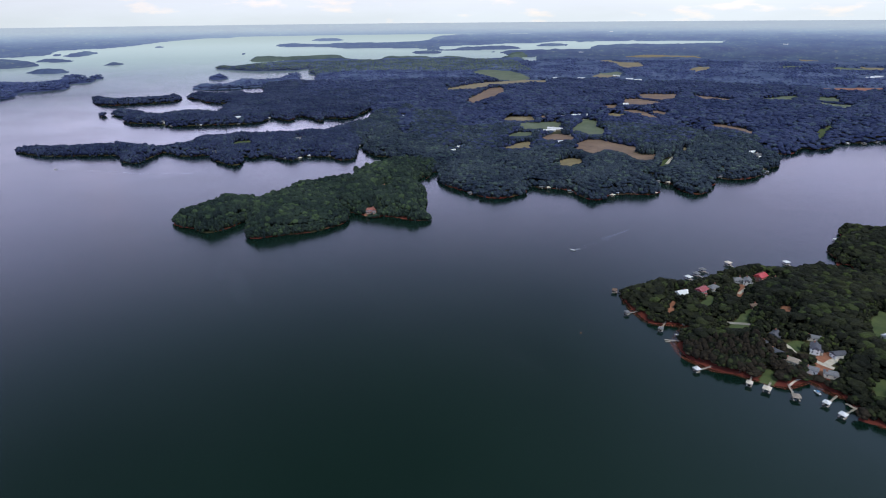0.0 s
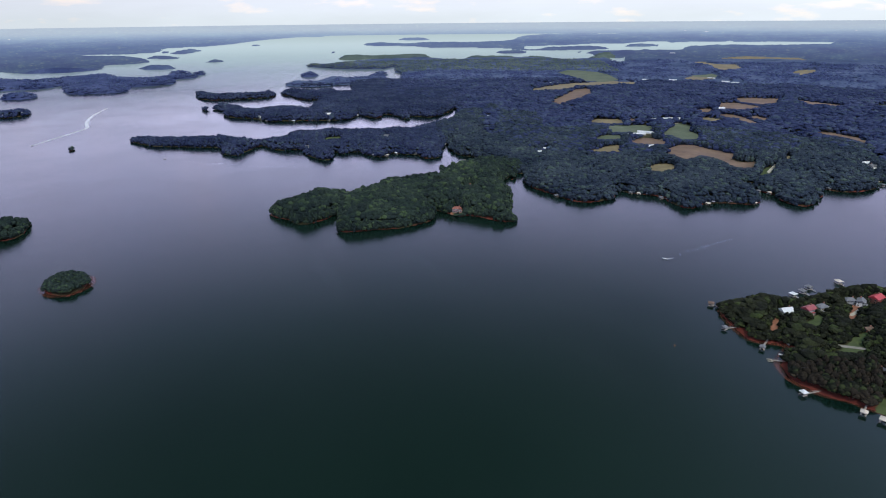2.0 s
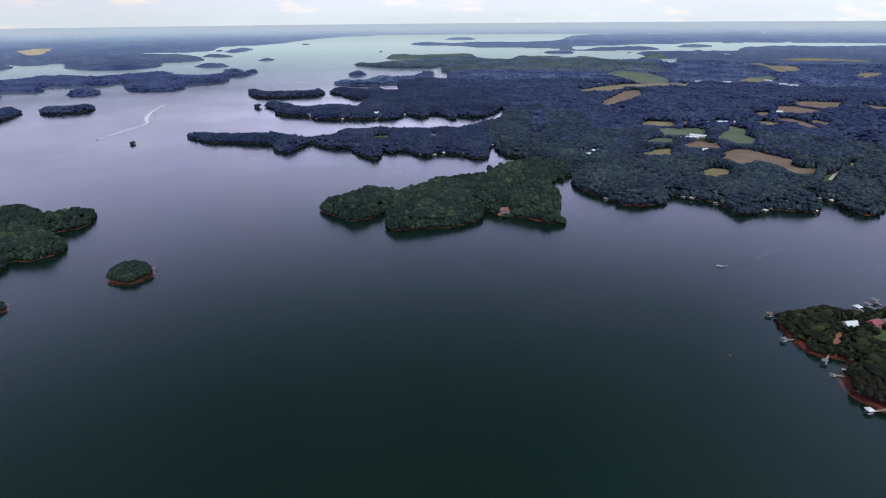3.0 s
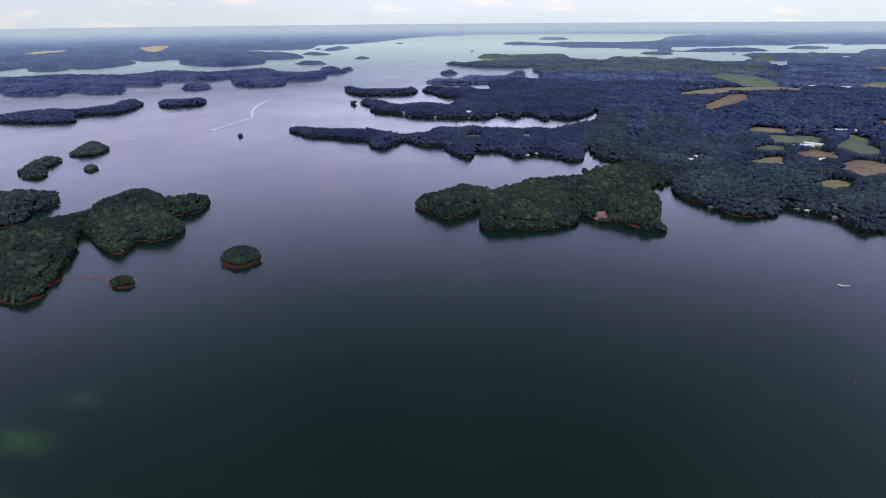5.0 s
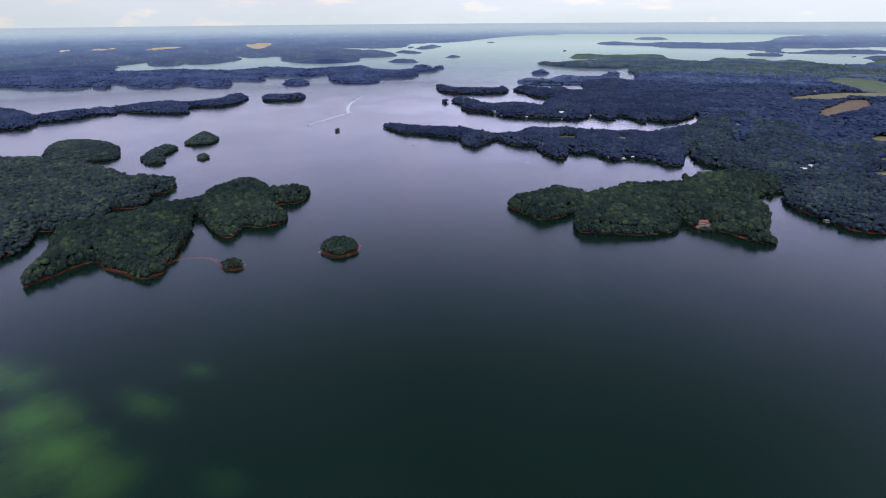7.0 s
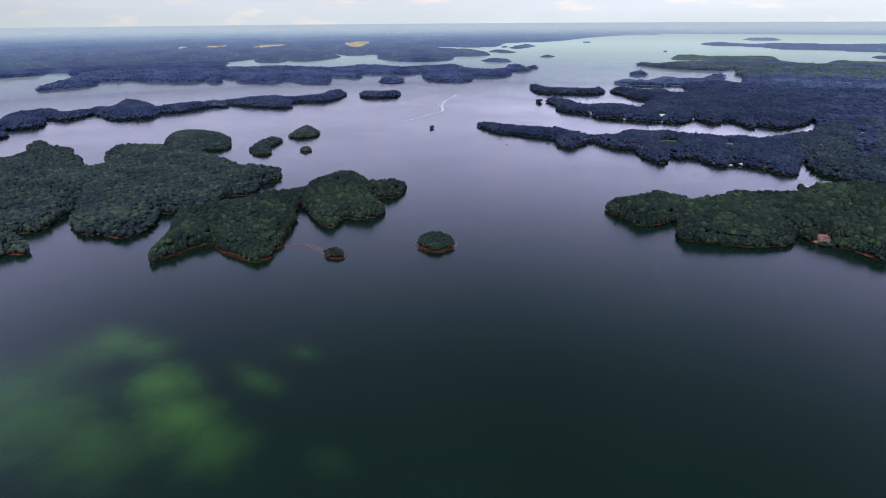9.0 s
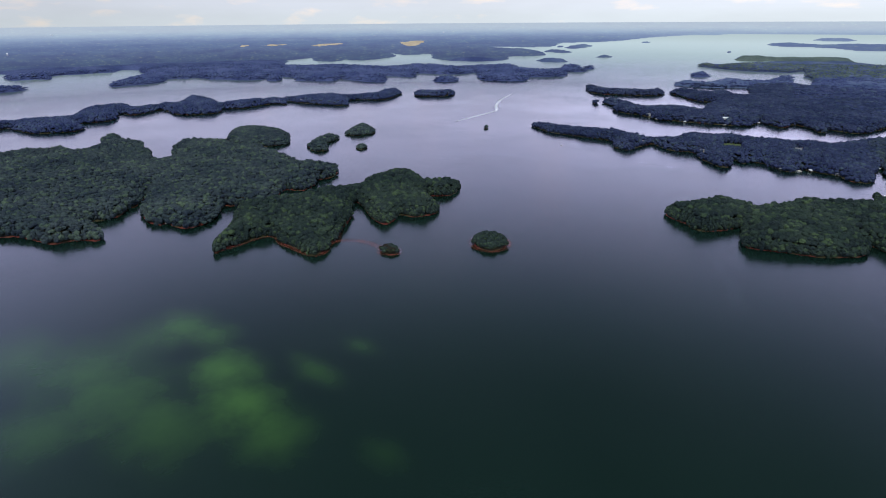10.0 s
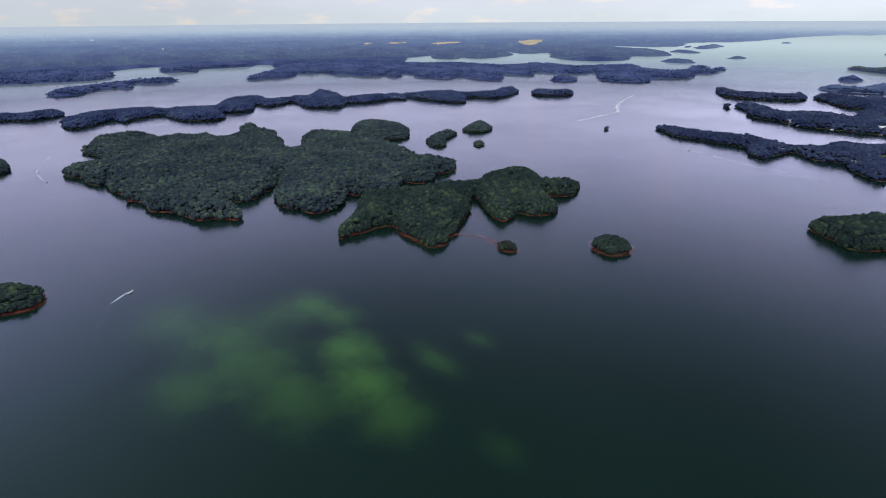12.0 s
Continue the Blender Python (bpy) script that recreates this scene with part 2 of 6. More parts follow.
def make_far_ground():
    """Woods and farms at the edge of sight: a plain backdrop of distance, with haze painted in as a glow, paler towards
    the horizon.
    """
    m, n, l, b = material("distant_country", 1.0, 0.0, 0.0)
    tc = n.new("ShaderNodeTexCoord")
    mp = n.new("ShaderNodeMapping")
    mp.inputs["Location"].default_value, mp.inputs["Scale"].default_value = (56, 25, 0), (1, 1, 0)
    ln = n.new("ShaderNodeVectorMath")
    ln.operation = "LENGTH"
    l.new(tc.outputs["Object"], mp.inputs["Vector"])
    l.new(mp.outputs["Vector"], ln.inputs[0])
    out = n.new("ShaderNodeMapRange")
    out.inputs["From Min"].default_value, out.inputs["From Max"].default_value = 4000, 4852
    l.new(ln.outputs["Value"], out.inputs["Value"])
    unit = n.new("ShaderNodeVectorMath")
    unit.operation = "NORMALIZE"
    l.new(mp.outputs["Vector"], unit.inputs[0])
    sep = n.new("ShaderNodeSeparateXYZ")
    l.new(tc.outputs["Object"], sep.inputs["Vector"])
    spread = n.new("ShaderNodeVectorMath")
    spread.operation = "SCALE"
    spread.inputs["Scale"].default_value = 4600
    l.new(unit.outputs["Vector"], spread.inputs[0])
    rise = n.new("ShaderNodeCombineXYZ")
    up = n.new("ShaderNodeMath")
    up.operation = "MULTIPLY"
    up.inputs[1].default_value = 8.0
    l.new(sep.outputs["Z"], up.inputs[0])
    l.new(up.outputs["Value"], rise.inputs["Z"])
    at = n.new("ShaderNodeVectorMath")
    at.operation = "ADD"
    l.new(spread.outputs["Vector"], at.inputs[0])
    l.new(rise.outputs["Vector"], at.inputs[1])
    plots = n.new("ShaderNodeTexNoise")
    plots.inputs["Scale"].default_value, plots.inputs["Detail"].default_value, plots.inputs["Roughness"].default_value = 0.034, 5.0, 0.66
    l.new(at.outputs["Vector"], plots.inputs["Vector"])
    pick = ramp_node(n, l, plots.outputs["Fac"], ((0.0, (0.020, 0.029, 0.050)), (0.55, (0.028, 0.042, 0.060)), (0.62, (0.056, 0.074, 0.062)), (0.66, (0.080, 0.092, 0.070)), (0.71, (0.15, 0.13, 0.10))))
    broad = n.new("ShaderNodeTexNoise")
    broad.inputs["Scale"].default_value, broad.inputs["Detail"].default_value = 0.006, 6.0
    l.new(at.outputs["Vector"], broad.inputs["Vector"])
    tone = ramp_node(n, l, broad.outputs["Fac"], ((0.32, (0.6, 0.62, 0.75)), (0.68, (1.4, 1.5, 1.15))))
    l.new(blend(n, l, 1.0, pick.outputs["Color"], tone.outputs["Color"], "MULTIPLY"), b.inputs["Base Color"])
    # haze painted as emission that grows with distance
    haze_glow = ramp_node(n, l, out.outputs["Result"], ((0.1, (0.044, 0.056, 0.128)), (0.53, (0.072, 0.090, 0.195)), (0.83, (0.110, 0.148, 0.285)), (0.93, (0.17, 0.22, 0.37)), (0.97, (0.25, 0.32, 0.47)), (0.99, (0.35, 0.43, 0.55)), (1.0, (0.47, 0.54, 0.63))))
    l.new(haze_glow.outputs["Color"], b.inputs["Emission Color"])
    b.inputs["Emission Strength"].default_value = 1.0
    return m


FAR_GROUND = make_far_ground()


def make_water(far=False):
    m, n, l, b = material("distant_water" if far else "lake_water", 0.17, 0.0, 0.5)
    b.inputs["IOR"].default_value = 1.33
    big = noise_node(n, l, 0.004, 4.0)
    col = ramp_node(n, l, big.outputs["Fac"], ((0.3, (0.003, 0.011, 0.008)), (0.7, (0.005, 0.015, 0.011))))
    shade = col.outputs["Color"]
    # green patches in the water colour
    tc = n.new("ShaderNodeTexCoord")
    wob = noise_node(n, l, 0.03, 4.0, 0.6)
    for sx, sy, rx, ry, amount in GREEN_PATCHES:
        mp = n.new("ShaderNodeMapping")
        mp.inputs["Location"].default_value = (-sx / rx, -sy / ry, 0)
        mp.inputs["Scale"].default_value = (1 / rx, 1 / ry, 0)
        l.new(tc.outputs["Object"], mp.inputs["Vector"])
        ln = n.new("ShaderNodeVectorMath")
        ln.operation = "LENGTH"
        l.new(mp.outputs["Vector"], ln.inputs[0])
        ad = n.new("ShaderNodeMath")
        ad.operation = "MULTIPLY_ADD"
        ad.inputs[1].default_value = 0.9
        l.new(wob.outputs["Fac"], ad.inputs[0])
        l.new(ln.outputs["Value"], ad.inputs[2])
        mr = n.new("ShaderNodeMapRange")
        mr.interpolation_type = "SMOOTHSTEP"
        mr.inputs["From Min"].default_value, mr.inputs["From Max"].default_value = 0.3, 1.75
        mr.inputs["To Min"].default_value, mr.inputs["To Max"].default_value = amount, 0.0
        l.new(ad.outputs["Value"], mr.inputs["Value"])
        shade = blend(n, l, mr.outputs["Result"], shade, (0.040, 0.102, 0.022))
    l.new(shade, b.inputs["Base Color"])
    ripple = noise_node(n, l, 0.35, 3.0)
    swell = noise_node(n, l, 0.035, 3.0)
    add = n.new("ShaderNodeMath")
    add.operation = "MULTIPLY_ADD"
    add.inputs[1].default_value = 0.8
    l.new(swell.outputs["Fac"], add.inputs[0])
    l.new(ripple.outputs["Fac"], add.inputs[2])
    bp = n.new("ShaderNodeBump")
    bp.inputs["Strength"].default_value, bp.inputs["Distance"].default_value = 0.22, 0.5
    l.new(add.outputs["Value"], bp.inputs["Height"])
    l.new(bp.outputs["Normal"], b.inputs["Normal"])
    gust = noise_node(n, l, 0.0032, 4.0, 0.6)
    calm = n.new("ShaderNodeMapRange")
    calm.inputs["From Min"].default_value, calm.inputs["From Max"].default_value = 0.35, 0.65
    calm.inputs["To Min"].default_value, calm.inputs["To Max"].default_value = 0.13, 0.20
    l.new(gust.outputs["Fac"], calm.inputs["Value"])
    l.new(calm.outputs["Result"], b.inputs["Roughness"])
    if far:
        # glow added to brighten the far reaches towards the horizon: a backdrop of distance
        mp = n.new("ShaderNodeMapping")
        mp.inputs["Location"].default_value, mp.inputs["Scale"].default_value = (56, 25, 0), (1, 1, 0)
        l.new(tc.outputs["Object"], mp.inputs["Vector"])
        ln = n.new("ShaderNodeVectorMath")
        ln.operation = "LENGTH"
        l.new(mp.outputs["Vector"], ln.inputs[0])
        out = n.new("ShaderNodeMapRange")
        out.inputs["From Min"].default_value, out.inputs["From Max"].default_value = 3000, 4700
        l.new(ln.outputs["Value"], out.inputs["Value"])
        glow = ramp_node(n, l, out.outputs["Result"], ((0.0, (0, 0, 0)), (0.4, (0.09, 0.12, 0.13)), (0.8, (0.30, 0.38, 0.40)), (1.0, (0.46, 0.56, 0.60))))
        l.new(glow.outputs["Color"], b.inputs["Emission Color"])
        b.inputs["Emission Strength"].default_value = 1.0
    return m


# green patches: x, y, half-widths, strength
GREEN_PATCHES = [
    (-665, 166, 44, 36, 0.75), (-621, 179, 34, 28, 0.5), (-554, 155, 46, 36, 0.95), (-495, 140, 42, 34, 0.9), (-440, 134, 36, 36, 0.5),
    (-719, 36, 66, 46, 0.45), (-650, 66, 62, 46, 0.5), (-591, 74, 56, 46, 0.5), (-585, 11, 48, 38, 0.45), (-519, 81, 62, 46, 0.45),
    (-490, 211, 40, 17, 0.42), (-492, 266, 26, 15, 0.28), (-361, 177, 26, 18, 0.14), (-667, 122, 52, 38, 0.35),
]
WATER, FAR_WATER = make_water(), make_water(True)

# ---- the plan: shorelines, in metres, traced from the camera's view ----
SHORES = {}
SHORES["village_point"] = [(210, 606), (207, 591), (207, 570), (212, 544), (219, 531), (239, 528), (250, 522), (237, 502), (229, 487), (229, 467), (237, 454), (246, 445), (262, 439), (277, 428), (294, 419), (302, 420), (321, 427), (327, 417), (331, 408), (338, 401), (338, 379), (344, 363), (525, 288), (700, 325), (850, 525), (775, 625), (538, 625), (495, 645), (484, 648), (473, 665), (431, 653), (386, 661), (343, 645), (297, 618), (256, 624), (228, 610)]
SHORES["east_point"] = [(585, 796), (572, 768), (550, 751), (523, 720), (520, 699), (502, 673), (519, 676), (538, 612), (825, 600), (900, 775), (775, 862), (648, 795), (610, 813)]
SHORES["wooded_point"] = [(-427, 865), (-409, 850), (-383, 837), (-357, 819), (-335, 837), (-317, 873), (-308, 868), (-301, 832), (-289, 801), (-274, 794), (-242, 807), (-199, 818), (-168, 845), (-154, 867), (-153, 890), (-158, 914), (-140, 905), (-119, 888), (-110, 886), (-92, 893), (-64, 878), (-50, 872), (-32, 867), (-21, 869), (-29, 892), (-34, 924), (-30, 969), (-33, 1009), (-38, 1037), (-48, 1063), (-52, 1102), (-39, 1134), (-30, 1172), (-31, 1118), (-21, 1172), (-16, 1205), (-65, 1247), (-114, 1238), (-166, 1163), (-185, 1197), (-176, 1115), (-210, 1095), (-239, 1068), (-270, 1058), (-278, 1044), (-286, 1006), (-305, 975), (-317, 962), (-334, 966), (-358, 974), (-376, 978), (-394, 967), (-396, 941), (-405, 941), (-412, 911), (-425, 892), (-426, 872)]
SHORES["cove_headland"] = [(-21, 1172), (-3, 1200), (-1, 1175), (-4, 1108), (18, 1059), (49, 1023), (68, 998), (97, 983), (128, 992), (152, 1020), (165, 1061), (198, 1045), (238, 1032), (243, 1006), (260, 971), (280, 970), (302, 997), (344, 1003), (385, 1001), (405, 1049), (403, 1102), (418, 1081), (439, 1064), (441, 1029), (452, 1003), (472, 1002), (499, 1042), (523, 1069), (538, 1114), (572, 1096), (627, 1115), (660, 1164), (789, 1463), (634, 1546), (350, 1645), (105, 1573), (-122, 1506), (-108, 1322)]
SHORES["marina_point"] = [(627, 1115), (660, 1164), (693, 1187), (715, 1206), (745, 1252), (745, 1297), (727, 1339), (706, 1378), (686, 1426), (682, 1483), (693, 1543), (604, 1548), (513, 1230), (542, 1123)]
SHORES["far_headland"] = [(693, 1543), (685, 1490), (710, 1418), (746, 1376), (766, 1325), (805, 1312), (844, 1353), (865, 1371), (910, 1356), (951, 1393), (981, 1426), (1009, 1424), (1116, 1440), (2125, 1625), (2375, 3250), (1378, 2328), (883, 2199)]
SHORES["spit"] = [(-1054, 1420), (-975, 1372), (-913, 1363), (-842, 1362), (-773, 1362), (-734, 1300), (-702, 1281), (-685, 1293), (-682, 1371), (-667, 1390), (-621, 1353), (-585, 1354), (-550, 1355), (-525, 1304), (-487, 1268), (-463, 1251), (-451, 1266), (-462, 1313), (-476, 1338), (-457, 1337), (-440, 1321), (-428, 1344), (-403, 1347), (-378, 1317), (-350, 1298), (-334, 1304), (-324, 1336), (-289, 1329), (-261, 1325), (-235, 1296), (-215, 1299), (-204, 1313), (-208, 1374), (-206, 1470), (-150, 1600), (-227, 1766), (-246, 1752), (-269, 1727), (-292, 1655), (-312, 1622), (-341, 1602), (-378, 1586), (-415, 1569), (-454, 1561), (-496, 1560), (-530, 1576), (-573, 1567), (-586, 1538), (-629, 1528), (-644, 1497), (-633, 1437), (-675, 1426), (-719, 1416), (-778, 1436), (-819, 1450), (-884, 1439), (-945, 1431), (-975, 1428), (-1018, 1428)]
SHORES["inner_shore"] = [(-206, 1470), (-186, 1390), (-156, 1334), (-125, 1323), (-97, 1340), (-88, 1936), (-146, 1954), (-58, 1219), (15, 1274), (28, 1829), (-212, 1926), (-227, 1897), (-252, 1585)]
SHORES["long_point"] = [(-1112, 1989), (-1041, 1934), (-988, 1834), (-881, 1806), (-821, 1764), (-726, 1776), (-599, 1800), (-563, 1839), (-564, 1914), (-512, 1858), (-481, 1846), (-480, 1921), (-440, 1911), (-379, 1827), (-382, 1896), (-309, 1877), (-269, 1976), (-253, 2087), (-220, 2214), (-376, 2499), (-710, 2416), (-798, 2229), (-751, 1958), (-809, 2000), (-879, 2007), (-932, 1922), (-1003, 1977), (-1069, 2014), (-1126, 2053)]
SHORES["twin_point"] = [(-1038, 2424), (-976, 2381), (-902, 2285), (-809, 2262), (-767, 2205), (-553, 2249), (-688, 2845), (-800, 2726), (-826, 2552), (-862, 2539), (-906, 2475), (-992, 2492), (-1044, 2501)]
SHORES["narrow_point"] = [(-1167, 2785), (-1054, 2741), (-938, 2782), (-893, 2826), (-788, 2680), (-730, 2582), (-561, 2890), (-652, 3575), (-839, 3594), (-867, 3694), (-855, 3056), (-1023, 3102), (-1036, 2994), (-1030, 2837), (-1128, 2858)]
SHORES["light_point"] = [(-1452, 3912), (-1233, 3778), (-1121, 3720), (-925, 3739), (-831, 3555), (-639, 3502), (-607, 3936), (-1048, 4446), (-1215, 4271), (-1330, 3959), (-1433, 4022)]
SHORES["east_country"] = [(-253, 2087), (-230, 1919), (-111, 1600), (17, 1325), (276, 1288), (625, 1400), (700, 1650), (1125, 1688), (2375, 2125), (5250, 4375), (878, 4211), (677, 4314), (606, 4040), (571, 4028), (578, 4467), (425, 4517), (254, 4411), (202, 4718), (61, 4854), (-52, 4697), (-91, 4870), (-287, 4875), (-445, 4827), (-456, 4510), (-524, 4430), (-715, 4678), (-817, 5072), (-991, 5021), (-1215, 4877), (-1427, 5052), (-1520, 4943), (-1422, 4596), (-1274, 4572), (-1166, 4674), (-911, 3836), (-748, 3115), (-636, 2616), (-572, 2331)]
SHORES["east_strip"] = [(-260, 5645), (-142, 5428), (27, 5400), (17, 5104), (213, 4964), (451, 4796), (476, 4638), (571, 4417), (869, 4168), (1132, 5442), (834, 5563), (680, 5555), (328, 5646), (116, 5668)]
SHORES["east_far_shore"] = [(-1974, 7403), (-1735, 7054), (-1290, 6939), (-1023, 6601), (-651, 6572), (-163, 6355), (-109, 6059), (124, 5980), (567, 6013), (849, 6229), (1058, 6478), (1363, 6562), (2176, 10510), (233, 10749), (-204, 8147), (-567, 7725), (-1074, 7609), (-1433, 7362), (-1764, 7624)]
SHORES["east_island"] = [(-1852, 9055), (-1616, 8750), (-1368, 8912), (-1459, 9250), (-1720, 9327)]
SHORES["main_island"] = [(-831, 292), (-834, 303), (-834, 330), (-838, 357), (-833, 380), (-817, 383), (-792, 375), (-765, 375), (-736, 375), (-719, 379), (-719, 397), (-735, 416), (-746, 437), (-769, 465), (-790, 494), (-808, 517), (-842, 545), (-864, 570), (-856, 575), (-813, 556), (-772, 535), (-744, 529), (-736, 535), (-743, 553), (-757, 576), (-741, 582), (-724, 590), (-716, 615), (-720, 632), (-747, 653), (-784, 670), (-805, 678), (-779, 698), (-766, 721), (-777, 753), (-797, 777), (-806, 770), (-822, 745), (-836, 724), (-873, 752), (-905, 762), (-940, 748), (-948, 724), (-942, 673), (-927, 643), (-921, 612), (-931, 593), (-938, 572), (-942, 542), (-944, 515), (-967, 493), (-962, 463), (-986, 430), (-974, 412), (-943, 389), (-896, 353), (-872, 322), (-849, 304)]
SHORES["west_woods"] = [(-962, 463), (-997, 434), (-1008, 425), (-1026, 415), (-1001, 395), (-976, 373), (-962, 350), (-958, 327), (-964, 314), (-984, 308), (-1008, 307), (-1007, 294), (-1028, 288), (-1069, 294), (-1103, 307), (-1136, 326), (-1182, 351), (-1227, 365), (-1176, 339), (-1145, 315), (-1129, 292), (-1108, 273), (-1100, 255), (-1106, 237), (-1123, 221), (-1084, 218), (-1044, 214), (-1017, 210), (-1006, 202), (-1023, 190), (-1037, 172), (-1046, 153), (-1066, 145), (-1093, 139), (-1117, 127), (-1138, 110), (-1168, 103), (-1196, 104), (-1223, 97), (-1233, 85), (-1265, 89), (-1287, 84), (-1319, 74), (-1359, 74), (-1390, 81), (-1384, 68), (-1390, 54), (-1419, 45), (-1460, 48), (-1481, 37), (-1496, 26), (-1538, 25), (-1551, 33), (-1561, 53), (-1559, 80), (-1569, 114), (-1623, 108), (-1674, 101), (-1724, 86), (-1796, 90), (-1772, 96), (-1842, 121), (-1853, 156), (-1865, 191), (-1862, 232), (-1806, 262), (-1756, 261), (-1746, 297), (-1726, 335), (-1726, 371), (-1674, 385), (-1655, 396), (-1680, 427), (-1741, 471), (-1806, 492), (-1820, 521), (-1797, 533), (-1703, 503), (-1683, 541), (-1607, 515), (-1543, 506), (-1460, 476), (-1414, 481), (-1431, 512), (-1544, 566), (-1577, 603), (-1545, 654), (-1481, 680), (-1394, 688), (-1324, 695), (-1259, 688), (-1201, 681), (-1202, 687), (-1194, 669), (-1157, 655), (-1142, 682), (-1101, 698), (-1088, 713), (-1043, 673), (-1037, 642), (-1040, 624), (-1013, 594), (-999, 557), (-1029, 534)]
SHORES["nearest_islet"] = [(-584, 558), (-573, 549), (-559, 546), (-545, 551), (-539, 566), (-541, 580), (-550, 593), (-555, 595), (-571, 599), (-586, 591), (-594, 579), (-588, 563)]
SHORES["bar_islet"] = [(-662, 449), (-651, 447), (-641, 452), (-640, 460), (-648, 467), (-654, 468), (-662, 467), (-665, 457), (-661, 450)]
SHORES["north_islet"] = [(-1499, 691), (-1465, 695), (-1413, 734), (-1386, 778), (-1405, 804), (-1481, 856), (-1476, 855), (-1520, 875), (-1550, 869), (-1592, 880), (-1608, 877), (-1650, 843), (-1663, 811), (-1650, 780)]
SHORES["hook_islet"] = [(-1325, 806), (-1285, 787), (-1255, 792), (-1250, 809), (-1286, 842), (-1310, 848), (-1329, 885), (-1354, 930), (-1369, 927), (-1377, 903), (-1366, 866), (-1342, 833), (-1328, 813)]
SHORES["round_islet"] = [(-1382, 976), (-1346, 979), (-1332, 1009), (-1339, 1042), (-1369, 1076), (-1372, 1071), (-1426, 1098), (-1448, 1087), (-1436, 1055), (-1402, 1005)]
SHORES["dot_islet"] = [(-1219, 879), (-1190, 871), (-1199, 892), (-1210, 899), (-1233, 906), (-1222, 885)]
SHORES["rock_islet"] = [(-1143, 1304), (-1133, 1293), (-1130, 1296), (-1138, 1310), (-1149, 1319)]
SHORES["long_island"] = [(-2236, 94), (-2142, 103), (-2165, 165), (-2244, 232), (-2171, 252), (-2215, 301), (-2249, 386), (-2173, 386), (-2084, 406), (-2043, 455), (-2036, 515), (-2160, 550), (-2157, 593), (-2157, 653), (-2290, 713), (-2206, 745), (-2269, 857), (-2179, 844), (-2084, 844), (-2033, 949), (-2110, 995), (-2068, 1045), (-2081, 1127), (-2129, 1175), (-2173, 1132), (-2166, 1027), (-2298, 1073), (-2452, 1048), (-2303, 926), (-2330, 885), (-2307, 788), (-2421, 788), (-2422, 654), (-2265, 553), (-2306, 421), (-2389, 278), (-2362, 172), (-2297, 104)]
SHORES["long_island_tail"] = [(-2068, 1045), (-2080, 1205), (-2013, 1208), (-2097, 1265), (-1966, 1287), (-1831, 1347), (-1933, 1430), (-1902, 1493), (-1845, 1532), (-1873, 1636), (-1940, 1737), (-2004, 1757), (-1980, 1655), (-1934, 1556), (-1994, 1461), (-2034, 1468), (-2087, 1376), (-2136, 1241), (-2141, 1113)]
SHORES["left_island"] = [(-2502, -226), (-2470, -56), (-2402, 8), (-2414, 62), (-2447, 113), (-2515, 107), (-2500, 71), (-2493, 8), (-2541, -54), (-2569, -200)]
SHORES["bar_island"] = [(-1831, 1714), (-1771, 1728), (-1719, 1788), (-1725, 1837), (-1782, 1880), (-1784, 1822), (-1842, 1784), (-1879, 1765)]
SHORES["pine_island"] = [(-2167, 2196), (-2095, 2216), (-2082, 2293), (-2164, 2330), (-2210, 2274)]
SHORES["speck_island"] = [(-2899, 1688), (-2829, 1694), (-2874, 1765), (-2972, 1807), (-3005, 1771)]
SHORES["grey_island"] = [(-3121, 126), (-3096, 244), (-3224, 316), (-3284, 418), (-3186, 460), (-3425, 521), (-3359, 596), (-3397, 718), (-3495, 719), (-3467, 622), (-3519, 539), (-3401, 467), (-3417, 408), (-3315, 298), (-3235, 178)]
SHORES["north_row"] = [(-2981, 1622), (-3068, 1830), (-2884, 1846), (-2744, 1777), (-2582, 1883), (-2649, 1982), (-2494, 1963), (-2339, 2020), (-2566, 2230), (-2396, 2290), (-2547, 2453), (-2403, 2503), (-2297, 2607), (-2302, 2709), (-2016, 2397), (-1814, 2498), (-1901, 2679), (-1776, 2822), (-1895, 3035), (-1830, 3136), (-1879, 3225), (-1997, 3130), (-2084, 3015), (-2231, 3052), (-2417, 3225), (-2525, 3046), (-2581, 2849), (-2743, 2882), (-2917, 2825), (-2959, 2557), (-3295, 2525), (-3550, 2277), (-4059, 2379), (-4097, 2283), (-5268, 2401), (-4977, 1821), (-3802, 1462)]
SHORES["west_shore"] = [(-3929, -631), (-3820, -9), (-3757, 352), (-3877, 492), (-4110, 539), (-4284, 512), (-4510, 763), (-4458, 887), (-4032, 792), (-3967, 922), (-3878, 963), (-4126, 1051), (-4094, 1353), (-4215, 1437), (-4133, 1526), (-3883, 1448), (-3805, 1468), (-3270, 1036), (-3208, 1151), (-3247, 1297), (-3401, 1383), (-3322, 1470), (-3452, 1609), (-3191, 1511), (-3112, 1704), (-3359, 1893), (-3299, 1959), (-4304, 2770), (-4985, 3039), (-6977, 2154), (-9015, 170), (-10712, -1481)]
